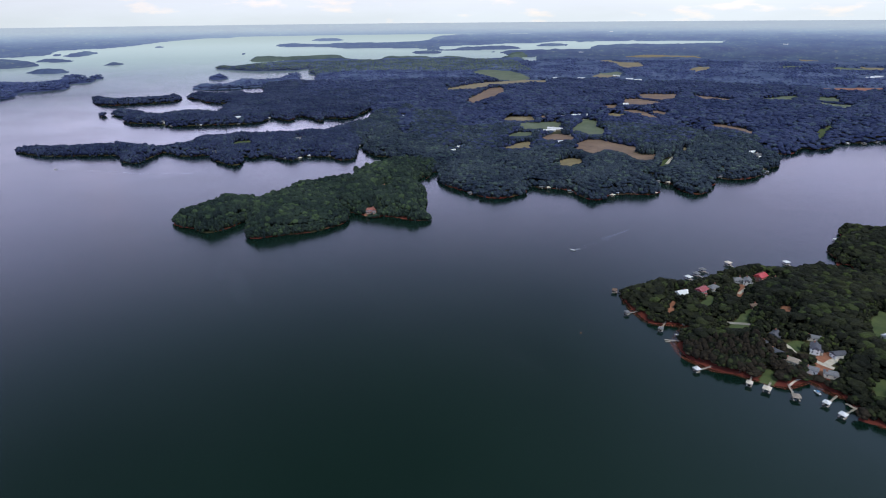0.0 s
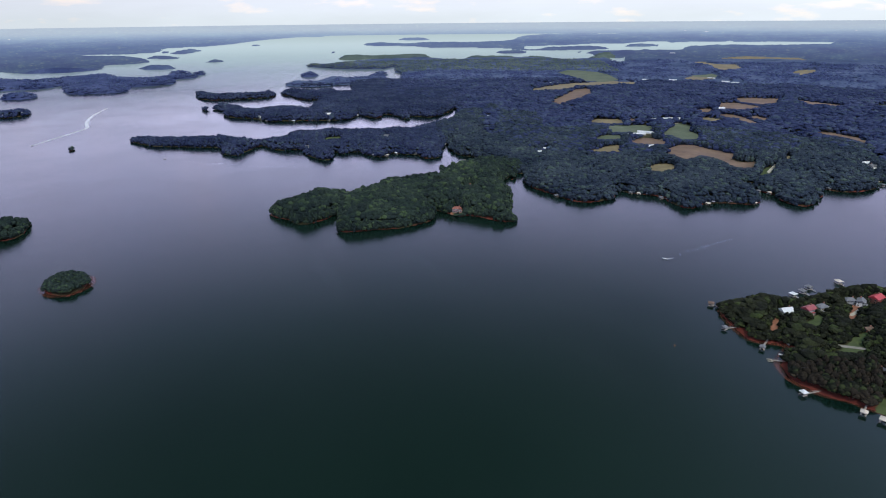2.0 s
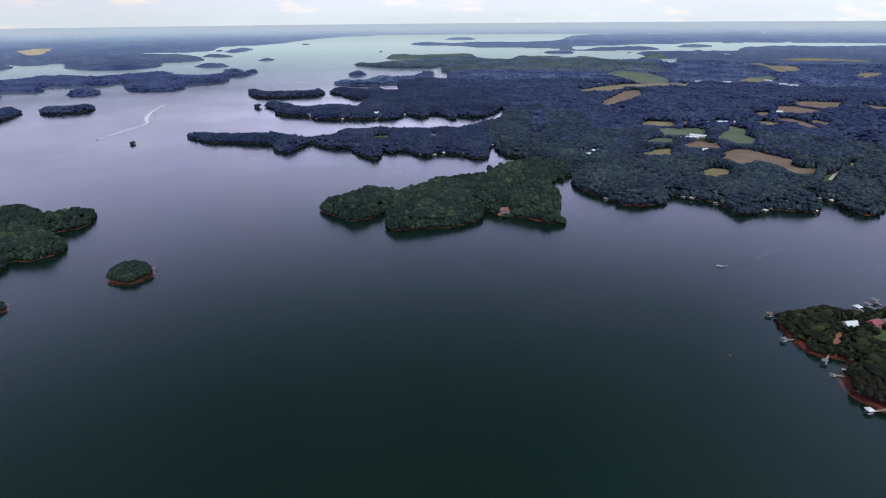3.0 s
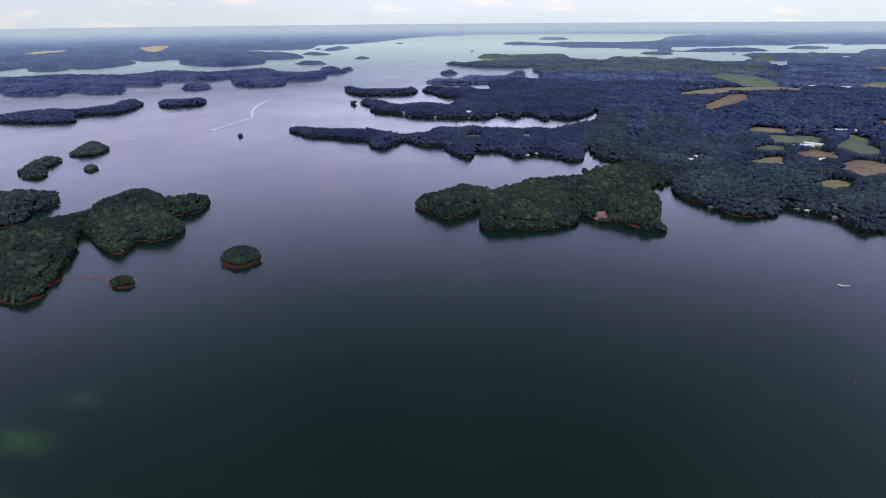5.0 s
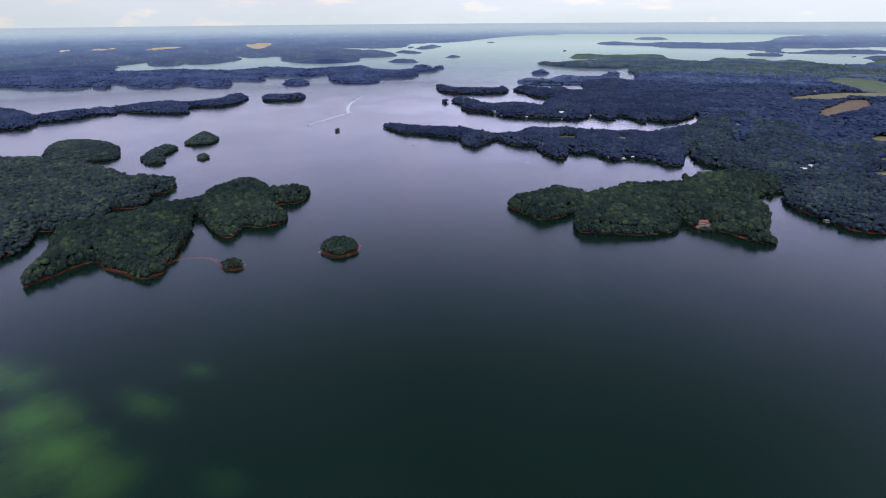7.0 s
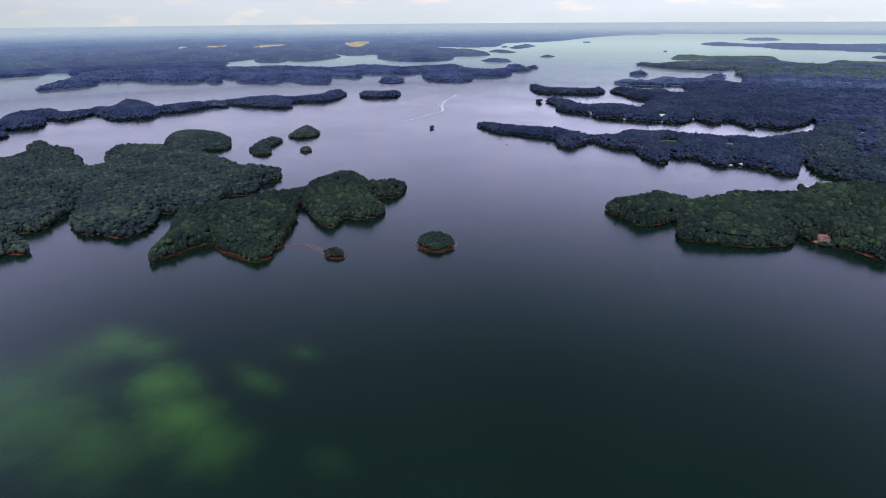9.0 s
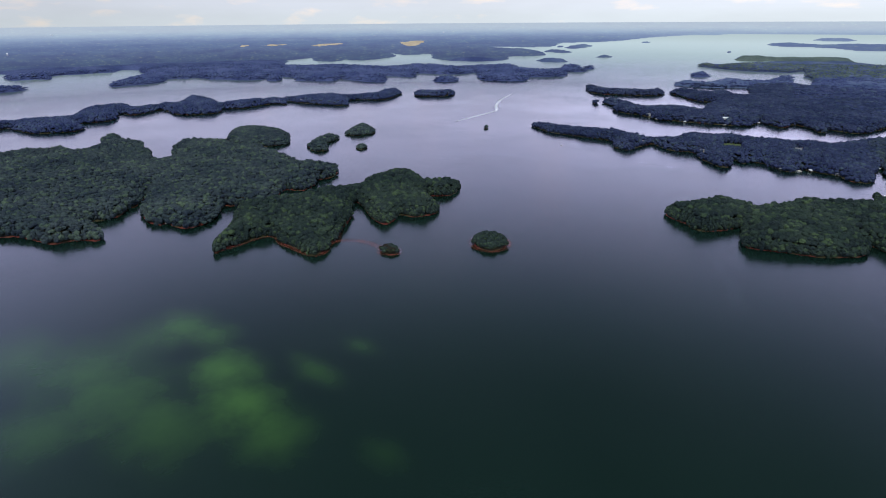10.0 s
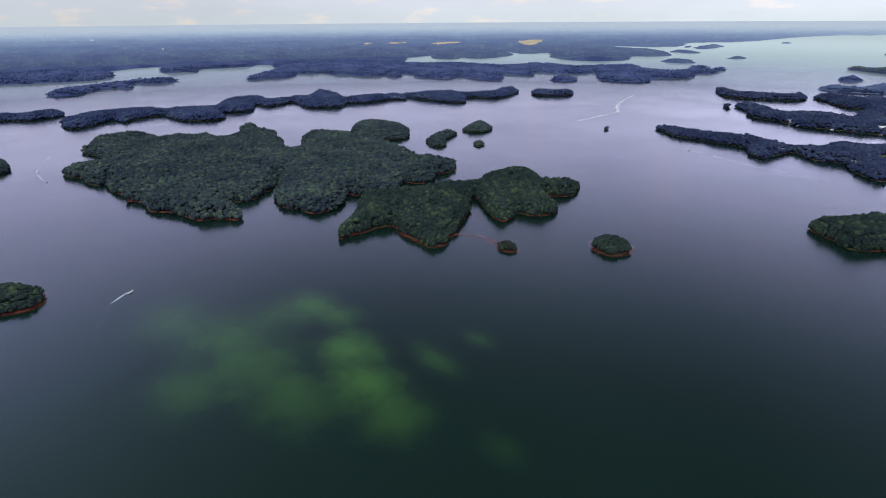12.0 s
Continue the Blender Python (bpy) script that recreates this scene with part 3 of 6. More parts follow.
SHORES["north_west_country"] = [(-4059, 2379), (-4094, 2454), (-4226, 2595), (-4148, 2719), (-4241, 2955), (-3924, 2744), (-3750, 2801), (-3832, 2978), (-3746, 2954), (-3652, 3037), (-3717, 3297), (-3881, 3562), (-4386, 3887), (-3947, 3715), (-3797, 3909), (-3404, 3518), (-3094, 3382), (-2854, 3459), (-2814, 3705), (-3026, 4034), (-2909, 4142), (-2894, 4374), (-3251, 4788), (-3752, 4945), (-4210, 5270), (-3678, 5659), (-4090, 6574), (-3870, 7060), (-3830, 7652), (-4028, 9329), (-3905, 10640), (-3603, 11049), (-4969, 15311), (-17638, 15958), (-26685, 10375), (-5563, 2052)]
SHORES["channel_islet"] = [(-2550, 3729), (-2428, 3681), (-2316, 3745), (-2470, 3906), (-2595, 3867)]
SHORES["twin_islet"] = [(-2112, 3345), (-2033, 3325), (-2011, 3402), (-2114, 3464)]
SHORES["twin_islet_b"] = [(-1942, 3310), (-1898, 3303), (-1901, 3392), (-1983, 3459)]
SHORES["low_islet"] = [(-2416, 4366), (-2341, 4352), (-2311, 4435), (-2426, 4515)]
SHORES["sand_islet"] = [(-3429, 5599), (-3232, 5474), (-3375, 6068), (-3570, 6088)]
SHORES["tiny_islet"] = [(-3603, 5678), (-3533, 5633), (-3563, 5753), (-3669, 5857)]
SHORES["horizon_islet"] = [(-3317, 7185), (-3238, 7114), (-3230, 7205), (-3371, 7414)]
SHORES["flat_islet"] = [(-3188, 4806), (-2994, 4769), (-2928, 4881), (-3144, 4964)]
SHORES["corner_islet"] = [(-3007, 4381), (-2925, 4326), (-2925, 4405), (-3058, 4531)]
SHORES["buoy_islet"] = [(-1828, 5584), (-1787, 5544), (-1790, 5646), (-1847, 5737)]
SHORES["oval_islet"] = [(-1263, 3251), (-1205, 3214), (-1167, 3283), (-1254, 3392)]
SHORES["chain_island"] = [(-1401, 2384), (-1290, 2244), (-1166, 2268), (-1060, 2328), (-1064, 2414), (-1118, 2463), (-1112, 2384), (-1225, 2333), (-1256, 2328), (-1352, 2387), (-1429, 2457)]
SHORES["stub_islet"] = [(-1147, 1967), (-1133, 1956), (-1136, 1979), (-1156, 1998)]
SHORES["east_plain"] = [(491, 4413), (691, 4506), (761, 4825), (548, 4929), (921, 5524), (1505, 6257), (2071, 6587), (3130, 6635), (3544, 7238), (6712, 6471), (2784, 2615), (2007, 2684), (1312, 3322), (759, 3687)]
SHORES["east_north_plain"] = [(1565, 7717), (2102, 7863), (3503, 7512), (3531, 7075), (6590, 6351), (9803, 9505), (2504, 12414)]
SHORES["west_plain"] = [(-6023, -1164), (-5453, 770), (-5024, 3001), (-6219, 3830), (-6349, 5875), (-6822, 7057), (-10029, 9373), (-31319, -5479)]
SHORES["west_islet"] = [(-863, -119), (-852, -102), (-850, -89), (-854, -80), (-871, -72), (-887, -71), (-886, -72), (-904, -78), (-920, -88), (-925, -99), (-926, -107), (-915, -119)]
SHORES["far_west_islet"] = [(-1624, -97), (-1615, -86), (-1625, -75), (-1663, -67), (-1684, -67), (-1731, -74), (-1747, -85), (-1714, -96)]

# open water that reaches in among the far lands
CREEKS = {}
CREEKS["east_reach"] = [(28, 6827), (451, 7019), (817, 7400), (1160, 7403), (1535, 7934), (1778, 7873), (1599, 7073), (1307, 6908), (1088, 6737), (922, 6245), (703, 6351), (404, 6288), (110, 6110), (25, 6070)]
CREEKS["far_reach"] = [(1915, 7839), (2166, 7333), (2565, 8065), (2501, 7423), (2847, 7340), (3152, 7621), (3094, 7280), (3383, 7295), (3056, 6584), (2739, 6584), (2466, 6504), (2185, 6566), (1957, 6617)]
CREEKS["middle_reach"] = [(919, 6643), (1245, 6576), (1359, 6685), (1564, 6383), (1423, 5802), (1175, 5641), (1092, 5759), (835, 6027)]
CREEKS["near_reach"] = [(23, 5691), (263, 5746), (369, 5727), (576, 5415), (518, 4777), (310, 4809), (226, 4933), (87, 4844), (20, 4890)]
CREEKS["pond"] = [(648, 4781), (731, 4769), (787, 4902), (659, 4219), (621, 4224)]
CREEKS["creek_mouth"] = [(-820, 3516), (-763, 3510), (-718, 3434), (-655, 3083), (-701, 3148), (-753, 3248)]
CREEKS["bright_creek"] = [(-791, 3313), (-750, 3339), (-702, 3300), (-635, 2986), (-662, 2968), (-711, 3058)]
CREEKS["twin_cove"] = [(-925, 2728), (-893, 2805), (-843, 2809), (-744, 2487), (-776, 2444), (-828, 2503)]
CREEKS["long_creek"] = [(-945, 3648), (-887, 3773), (-850, 3888), (-777, 3537), (-823, 3408)]

FIELDS = {}
FIELDS["brown_field"] = [(308, 1344), (355, 1429), (395, 1448), (431, 1397), (464, 1350), (439, 1302), (445, 1272), (479, 1271), (459, 1217), (422, 1218), (407, 1291), (383, 1322), (340, 1283)]
FIELDS["stubble_field"] = [(135, 1340), (190, 1402), (217, 1414), (214, 1336), (167, 1326)]
FIELDS["hay_field"] = [(246, 1215), (276, 1246), (299, 1240), (306, 1208), (267, 1174), (251, 1184)]
FIELDS["ploughed_field"] = [(239, 1448), (285, 1506), (321, 1504), (349, 1465), (326, 1423), (269, 1419)]
FIELDS["green_field"] = [(217, 1653), (245, 1699), (336, 1703), (348, 1655), (320, 1577), (227, 1573)]
FIELDS["meadow"] = [(361, 1601), (431, 1748), (459, 1696), (433, 1614), (447, 1562), (434, 1514), (387, 1501), (361, 1550)]
FIELDS["dry_field"] = [(171, 1743), (218, 1825), (279, 1821), (286, 1756), (239, 1719)]
FIELDS["tan_field"] = [(93, 2182), (133, 2293), (191, 2494), (261, 2529), (262, 2372), (214, 2270), (153, 2177), (113, 2090)]
FIELDS["pasture"] = [(172, 3320), (241, 3458), (397, 3403), (436, 3191), (443, 2948), (361, 2847), (286, 2907), (247, 3084)]
FIELDS["upper_pasture"] = [(852, 3244), (985, 3334), (986, 3230), (889, 3048), (835, 3115)]
FIELDS["strip_field"] = [(763, 2303), (910, 2274), (858, 2148), (796, 2137), (746, 2203)]
FIELDS["lower_strip_field"] = [(667, 2177), (726, 2173), (766, 2109), (780, 2065), (718, 2027), (634, 2047)]
FIELDS["long_field"] = [(946, 2255), (988, 2202), (1064, 2118), (1021, 2092), (939, 2112)]
FIELDS["far_brown_field"] = [(777, 1679), (811, 1639), (831, 1567), (829, 1518), (807, 1503), (794, 1569), (768, 1632)]
FIELDS["red_field"] = [(1572, 2507), (1694, 2476), (1801, 2426), (1764, 2352), (1633, 2381), (1525, 2409)]
FIELDS["bright_meadow"] = [(1003, 1550), (1037, 1565), (1086, 1615), (1071, 1580), (1020, 1532), (1004, 1501), (940, 1436)]
FIELDS["garden_plots"] = [(453, 1186), (485, 1226), (503, 1226), (482, 1185), (452, 1167)]
FIELDS["far_tan_field"] = [(1049, 4135), (1183, 4230), (1183, 3959), (1300, 3943), (1225, 3626), (1094, 3517), (1081, 3644), (1120, 3867), (1075, 3973)]
FIELDS["north_hayfield"] = [(-5625, 5262), (-5883, 5725), (-5834, 5964), (-5328, 5413), (-4951, 4927), (-4709, 4610), (-4869, 4668), (-5223, 4946)]
FIELDS["west_hayfield"] = [(-5807, 4021), (-6063, 4344), (-6101, 4573), (-5879, 4604), (-5642, 4256), (-5511, 3970)]
FIELDS["curved_strip_field"] = [(591, 1931), (644, 1915), (655, 1866), (663, 1787), (634, 1778), (611, 1869)]
FIELDS["small_strip_field"] = [(689, 1925), (726, 1862), (701, 1829), (673, 1865)]
FIELDS["corner_strip_field"] = [(543, 2012), (598, 2049), (607, 2007), (576, 1970)]
FIELDS["bend_field"] = [(519, 1863), (578, 1848), (573, 1792), (541, 1784)]
FIELDS["little_brown_field"] = [(302, 1820), (323, 1841), (333, 1807), (305, 1766)]
FIELDS["wide_green_strip"] = [(1148, 2143), (1308, 2228), (1340, 2209), (1242, 2091), (1142, 2113)]
FIELDS["tan_clearing"] = [(1424, 3434), (1558, 3497), (1519, 3385), (1405, 3324)]
FIELDS["pale_clearing"] = [(2429, 4096), (2462, 3930), (2389, 3838), (2353, 3944)]
FIELDS["green_clearing"] = [(2216, 3420), (2324, 3488), (2280, 3299), (2172, 3275)]
FIELDS["dry_clearing"] = [(2421, 3476), (2499, 3388), (2406, 3249), (2362, 3327)]
FIELDS["spit_lawn"] = [(-525, 1432), (-515, 1468), (-482, 1476), (-480, 1436)]
FIELDS["small_meadow"] = [(560, 1339), (578, 1351), (569, 1314), (547, 1291)]
FIELDS["farm_meadow"] = [(163, 1482), (201, 1542), (232, 1548), (244, 1500), (206, 1472)]
FIELDS["far_green_field"] = [(1328, 2085), (1380, 1996), (1426, 2007), (1374, 1944), (1291, 1874), (1289, 1989)]
FIELDS["far_green_strip"] = [(1395, 2188), (1451, 2168), (1418, 2078), (1364, 2127)]
FIELDS["cove_lawn"] = [(270, 497), (286, 509), (322, 544), (334, 548), (324, 534), (298, 498)]
FIELDS["loop_lawn"] = [(332, 478), (339, 481), (345, 479), (345, 474), (336, 466), (329, 463), (325, 468), (326, 474)]
FIELDS["clay_yard"] = [(340, 453), (352, 461), (363, 459), (343, 434), (333, 431)]
FIELDS["clay_lot"] = [(344, 526), (366, 554), (372, 549), (354, 524)]
FIELDS["orange_yard"] = [(325, 571), (354, 621), (360, 617), (336, 578)]
FIELDS["far_lawn"] = [(419, 496), (453, 532), (463, 527), (428, 477), (414, 478)]
FIELDS["corner_lawn"] = [(366, 412), (378, 419), (384, 414), (367, 392), (358, 395)]
FIELDS["shore_lawn"] = [(275, 423), (292, 441), (297, 433), (285, 417)]
FIELDS["garden_patch"] = [(240, 547), (253, 570), (257, 566), (245, 544)]
FIELDS["point_lawn"] = [(280, 558), (302, 586), (306, 579), (286, 550)]
FIELDS["house_yard"] = [(-129, 894), (-126, 905), (-108, 908), (-103, 898), (-113, 891)]
FIELDS["pasture_edge"] = [(16, 2549), (126, 2718), (236, 2807), (394, 2897), (528, 2831), (477, 2735), (352, 2675), (221, 2618), (151, 2497), (44, 2466)]
FIELDS["speck_field"] = [(1393, 3366), (1507, 3509), (1547, 3464), (1460, 3322), (1384, 3258)]
FIELDS["ridge_strip"] = [(2142, 3318), (2303, 3455), (2343, 3371), (2478, 3355), (2380, 3218), (2243, 3199), (2123, 3177)]
FIELDS["ridge_field"] = [(1839, 3469), (2051, 3526), (2197, 3467), (2114, 3359), (1966, 3376)]
FIELDS["orchard_strip"] = [(1369, 4512), (1611, 4680), (1912, 4563), (1845, 4253), (1720, 4394), (1524, 4423)]
FIELDS["valley_field"] = [(745, 2975), (842, 3181), (946, 3306), (968, 3201), (903, 3018), (796, 2913)]
FIELDS["thin_hayfield"] = [(-6317, 3747), (-6463, 4053), (-6406, 4164), (-6140, 3842)]
FIELDS["small_hayfield"] = [(-6438, 3538), (-6599, 3746), (-6309, 3608), (-6153, 3419)]
# homes: x, y, heading, length, width, wall height, roof, wall, look
HOMES = [
    (269, 584, 20, 13, 9, 3.2, "white", "cream", "gable"), (294, 590, 35, 13, 9, 5.2, "red", "grey", "gable"), (311, 599, 30, 12, 8, 5.2, "grey", "cream", "hip"),
    (349, 620, 10, 12, 8, 5.2, "grey", "grey", "hip"), (359, 616, 60, 11, 8, 5.2, "grey", "white", "gable"), (381, 628, 35, 14, 10, 5.4, "bright_red", "brick", "gable"),
    (392, 620, 20, 11, 8, 3.4, "brown", "brick", "hip"), (333, 551, 15, 8, 5, 3.0, "brown", "brick", "gable"), (322, 488, 40, 10, 7, 3.2, "slate", "cream", "gable"),
    (309, 461, 120, 10, 7, 3.4, "slate", "white", "gable"), (307, 474, 110, 7, 5, 3.0, "slate", "cream", "hip"), (356, 482, 160, 13, 6, 3.2, "grey", "cream", "gable"),
    (347, 464, 60, 12, 8, 5.0, "slate", "white", "gable"), (318, 449, 135, 13, 8, 3.4, "tan", "cream", "hip"), (363, 455, 12, 12, 7, 3.4, "slate", "white", "garage"),
    (329, 437, 140, 10, 7, 3.6, "grey", "white", "gable"), (341, 429, 150, 11, 7, 3.4, "grey", "cream", "hip"), (424, 476, 20, 12, 8, 3.4, "white", "cream", "gable"),
    (-119, 906, 15, 15, 9, 5.0, "rust", "grey", "mansion"), (-163, 1196, 0, 15, 10, 5.2, "white", "white", "gable"), (-165, 1045, 30, 10, 8, 3.4, "white", "cream", "gable"),
    (-107, 1028, 10, 16, 10, 5.2, "rust", "brick", "hip"), (44, 1363, 10, 22, 10, 3.6, "white", "white", "gable"), (282, 1378, 30, 18, 11, 5.2, "white", "cream", "gable"),
    (692, 1273, 20, 18, 12, 7.0, "white", "white", "gable"), (691, 1251, 50, 16, 11, 7.0, "grey", "cream", "gable"), (690, 1234, 10, 15, 10, 5.4, "white", "white", "gable"),
    (-365, 1473, 10, 22, 11, 5.4, "grey", "cream", "hip"), (-117, 1830, 0, 22, 11, 5.4, "white", "white", "gable"), (-861, 1809, 0, 14, 9, 5.4, "grey", "white", "gable"),
    (-644, 1851, 20, 20, 11, 5.4, "white", "cream", "gable"), (-540, 1364, 15, 14, 9, 5.2, "grey", "cream", "gable"), (-145, 1272, 0, 15, 9, 3.6, "grey", "cream", "gable"),
    (26, 1330, 15, 20, 9, 3.6, "white", "white", "gable"), (613, 1416, 10, 18, 10, 3.6, "white", "cream", "gable"), (632, 2033, 0, 26, 12, 4.0, "white", "white", "gable"),
]
BARNS = [(281, 1546, 20, 46, 11), (308, 1578, -25, 40, 11), (381, 1804, 5, 70, 11), (424, 1823, 5, 70, 11), (102, 2782, 4, 92, 14)]
ROADS = {
    "loop_drive": (3.6, [(313, 490), (320, 487), (323, 481), (327, 471), (329, 459), (336, 455), (342, 447), (350, 438)]),
    "upper_drive": (3, [(320, 487), (330, 491), (345, 494), (360, 489)]),
    "garage_drive": (6, [(361, 451), (352, 447), (345, 443)]),
    "red_house_drive": (4, [(381, 622), (368, 613), (359, 608), (347, 598), (335, 587)]),
    "cove_road": (5, [(280, 526), (293, 519), (308, 514), (325, 505)]),
    "farm_road": (9, [(233, 1413), (290, 1453), (336, 1503), (358, 1567), (402, 1680), (436, 1769), (475, 1831), (546, 1897)]),
    "plot_lane": (6, [(471, 1186), (501, 1237), (535, 1292)]),
}
CLEAR = []
for hx, hy, _, hl, *_ in HOMES:
    d = math.hypot(hx + 56, hy + 25)
    CLEAR.append((hx, hy, hl * 0.6))
    # trees also cleared towards the camera, so the house shows
    for yard in (7,) if d < 1000 else (16, 30):
        CLEAR.append((hx - (hx + 56) / d * yard, hy - (hy + 25) / d * yard, hl * 0.5))
for bx, by, _, bl, _ in BARNS:
    for k in (-0.4, -0.13, 0.13, 0.4):
        # cleared on the camera's side too, to keep the barn in view
        CLEAR.append((bx + k * bl, by - 22, 20))
        CLEAR.append((bx + k * bl, by, 14))
FARMS = [(3348, 13333), (3337, 11772), (6263, 12549), (4787, 8258), (3487, 6133), (4779, 6857), (1211, 5204), (1641, 5217), (2080, 2863), (2040, 2839), (2116, 2887), (566, 2953), (689, 2941), (911, 2893), (942, 2863), (881, 3009), (-10603, 1831), (-12844, 2611), (-10531, 1285), (-14820, 1021), (-14831, 4035), (-8802, 9572)]
for fx, fy in FARMS:
    d = math.hypot(fx + 56, fy + 25)
    # sight line towards the camera kept free of trees
    for yard in (0, 40, 90):
        CLEAR.append((fx - (fx + 56) / d * yard, fy - (fy + 25) / d * yard, 16 + d / 110))
for rw, line in ROADS.values():
    for (ax, ay), (bx, by) in zip(line, line[1:]):
        for k in range(1 + int(math.hypot(bx - ax, by - ay) / 6)):
            u = k * 6 / max(6, math.hypot(bx - ax, by - ay))
            CLEAR.append((ax + (bx - ax) * u, ay + (by - ay) * u, rw * 0.5 + 2))
FAR_DOCKS = [(174, 1062), (185, 1046), (199, 1042), (216, 1041), (235, 1044), (233, 1018), (304, 990), (315, 1004), (331, 1015), (346, 1007), (383, 1002), (403, 1117), (407, 1099), (416, 1078), (432, 1069), (544, 1120), (549, 1107), (501, 1047), (661, 1167), (674, 1181), (660, 1143), (693, 1482), (693, 1460), (703, 1424), (716, 1410), (720, 1389), (741, 1369), (999, 1410), (1039, 1408), (1082, 1420), (-2, 1197), (3, 1173), (-47, 1078), (-53, 1087), (-37, 1046), (-43, 1024), (50, 1013)]
SPIT_DOCKS = [(-467, 1323), (-433, 1343), (-417, 1364), (-381, 1330), (-359, 1306), (-326, 1307), (-310, 1332), (-289, 1340), (-262, 1332), (-214, 1424), (-208, 1440), (-125, 1327), (-114, 1331), (-102, 1330), (-732, 1765), (-680, 1785), (-622, 1783), (-570, 1865), (-556, 1883), (-818, 1757)]
BACK_DOCKS = [(300, 640), (314, 650), (326, 662), (368, 682), (443, 682)]

# below the middle of the camera path
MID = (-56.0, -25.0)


def wave(x, y, size, seed=0):
    """Smooth noise over the plan, about -1 to 1."""
    x, y = x / size, y / size
    xi, yi = np.floor(x).astype(np.int64), np.floor(y).astype(np.int64)
    fx, fy = x - xi, y - yi
    fx, fy = fx * fx * (3 - 2 * fx), fy * fy * (3 - 2 * fy)

    def rnd(a, b):
        h = (a * 374761393 + b * 668265263 + seed * 982451653) & 0x7FFFFFFF
        h = ((h ^ (h >> 13)) * 1274126177) & 0x7FFFFFFF
        return ((h ^ (h >> 16)) & 0xFFFF) / 32767.5 - 1

    low = rnd(xi, yi) * (1 - fx) + rnd(xi + 1, yi) * fx
    high = rnd(xi, yi + 1) * (1 - fx) + rnd(xi + 1, yi + 1) * fx
    return low * (1 - fy) + high * fy


def eased(points, steps=3):
    p = np.array(points, float)
    a, b, c, d = np.roll(p, 1, 0), p, np.roll(p, -1, 0), np.roll(p, -2, 0)
    out = []
    for k in range(steps):
        t = k / steps
        out.append(0.5 * (2 * b + (c - a) * t + (2 * a - 5 * b + 4 * c - d) * t * t + (3 * b - a - 3 * c + d) * t ** 3))
    return np.stack(out, 1).reshape(-1, 2)


OUTLINES = {name: eased(points) for name, points in SHORES.items()}
INLETS = {name: eased(points) for name, points in CREEKS.items()}


def side(poly, x, y):
    """How far inside (plus) or outside (minus) the closed line each place lies."""
    best = np.full(x.shape, 1e18)
    inside = np.zeros(x.shape, bool)
    for (ax, ay), (bx, by) in zip(poly, np.roll(poly, -1, 0)):
        dx, dy = bx - ax, by - ay
        t = np.clip(((x - ax) * dx + (y - ay) * dy) / (dx * dx + dy * dy + 1e-9), 0, 1)
        best = np.minimum(best, (x - ax - t * dx) ** 2 + (y - ay - t * dy) ** 2)
        if ay != by:
            inside ^= ((ay > y) != (by > y)) & (x < dx * (y - ay) / dy + ax)
    best = np.sqrt(best)
    return np.where(inside, best, -best)


def shore(x, y, only=None):
    """Metres inland (plus) or out on the lake (minus)."""
    far = np.hypot(x - MID[0], y - MID[1])
    k = np.clip(far / 1100, 0.7, 6)
    wx = x + k * (2.6 * wave(x, y, 26, 1) + 1.3 * wave(x, y, 11, 2))
    wy = y + k * (2.6 * wave(x, y, 26, 3) + 1.3 * wave(x, y, 11, 4))
    out = np.full(x.shape, -99.0)
    for name, poly in OUTLINES.items():
        if only and name not in only:
            continue
        lo, hi = poly.min(0) - 60, poly.max(0) + 60
        m = (wx > lo[0]) & (wx < hi[0]) & (wy > lo[1]) & (wy < hi[1])
        if m.any():
            out[m] = np.maximum(out[m], side(poly, wx[m], wy[m]))
    for poly in INLETS.values():
        lo, hi = poly.min(0) - 60, poly.max(0) + 60
        m = (x > lo[0]) & (x < hi[0]) & (y > lo[1]) & (y < hi[1])
        if m.any():
            out[m] = np.minimum(out[m], -side(poly, x[m], y[m]))
    return out


def height(x, y, s):
    """Height of the ground, from the distance inland."""
    inland = np.clip(s / 30, 0, 1)
    hill = 11 * (1 - np.exp(-np.maximum(s, 0) / 85)) * (1 + 0.5 * wave(x, y, 230, 7)) + 1.4 * wave(x, y, 55, 8) * inland
    bank = 1.1 * (1 - np.exp(-np.maximum(s, 0) / 1.6))
    return np.where(s > 0, bank + hill * inland, np.maximum(s * 0.15, -3.0))


def one(fn, x, y):
    """fn for a single place."""
    a, b = np.array([float(x)]), np.array([float(y)])
    return float(fn(a, b)[0])


def land_z(x, y):
    return one(lambda a, b: height(a, b, shore(a, b)), x, y)


EDGE, SPAN = 2900.0, 1950.0


def settle(x, y, z):
    """Past the near country the land is pulled in, shrunk and lifted to fit the camera's view, so that it ends at the
    horizon.
    """
    dx, dy = x - MID[0], y - MID[1]
    d = np.maximum(np.hypot(dx, dy), 1e-6)
    e = np.where(d > EDGE, EDGE + SPAN * (1 - np.exp(-np.maximum(d - EDGE, 0) / SPAN)), d)
    k = e / d
    return MID[0] + dx * k, MID[1] + dy * k, z * k + 301.0 * (1 - k)


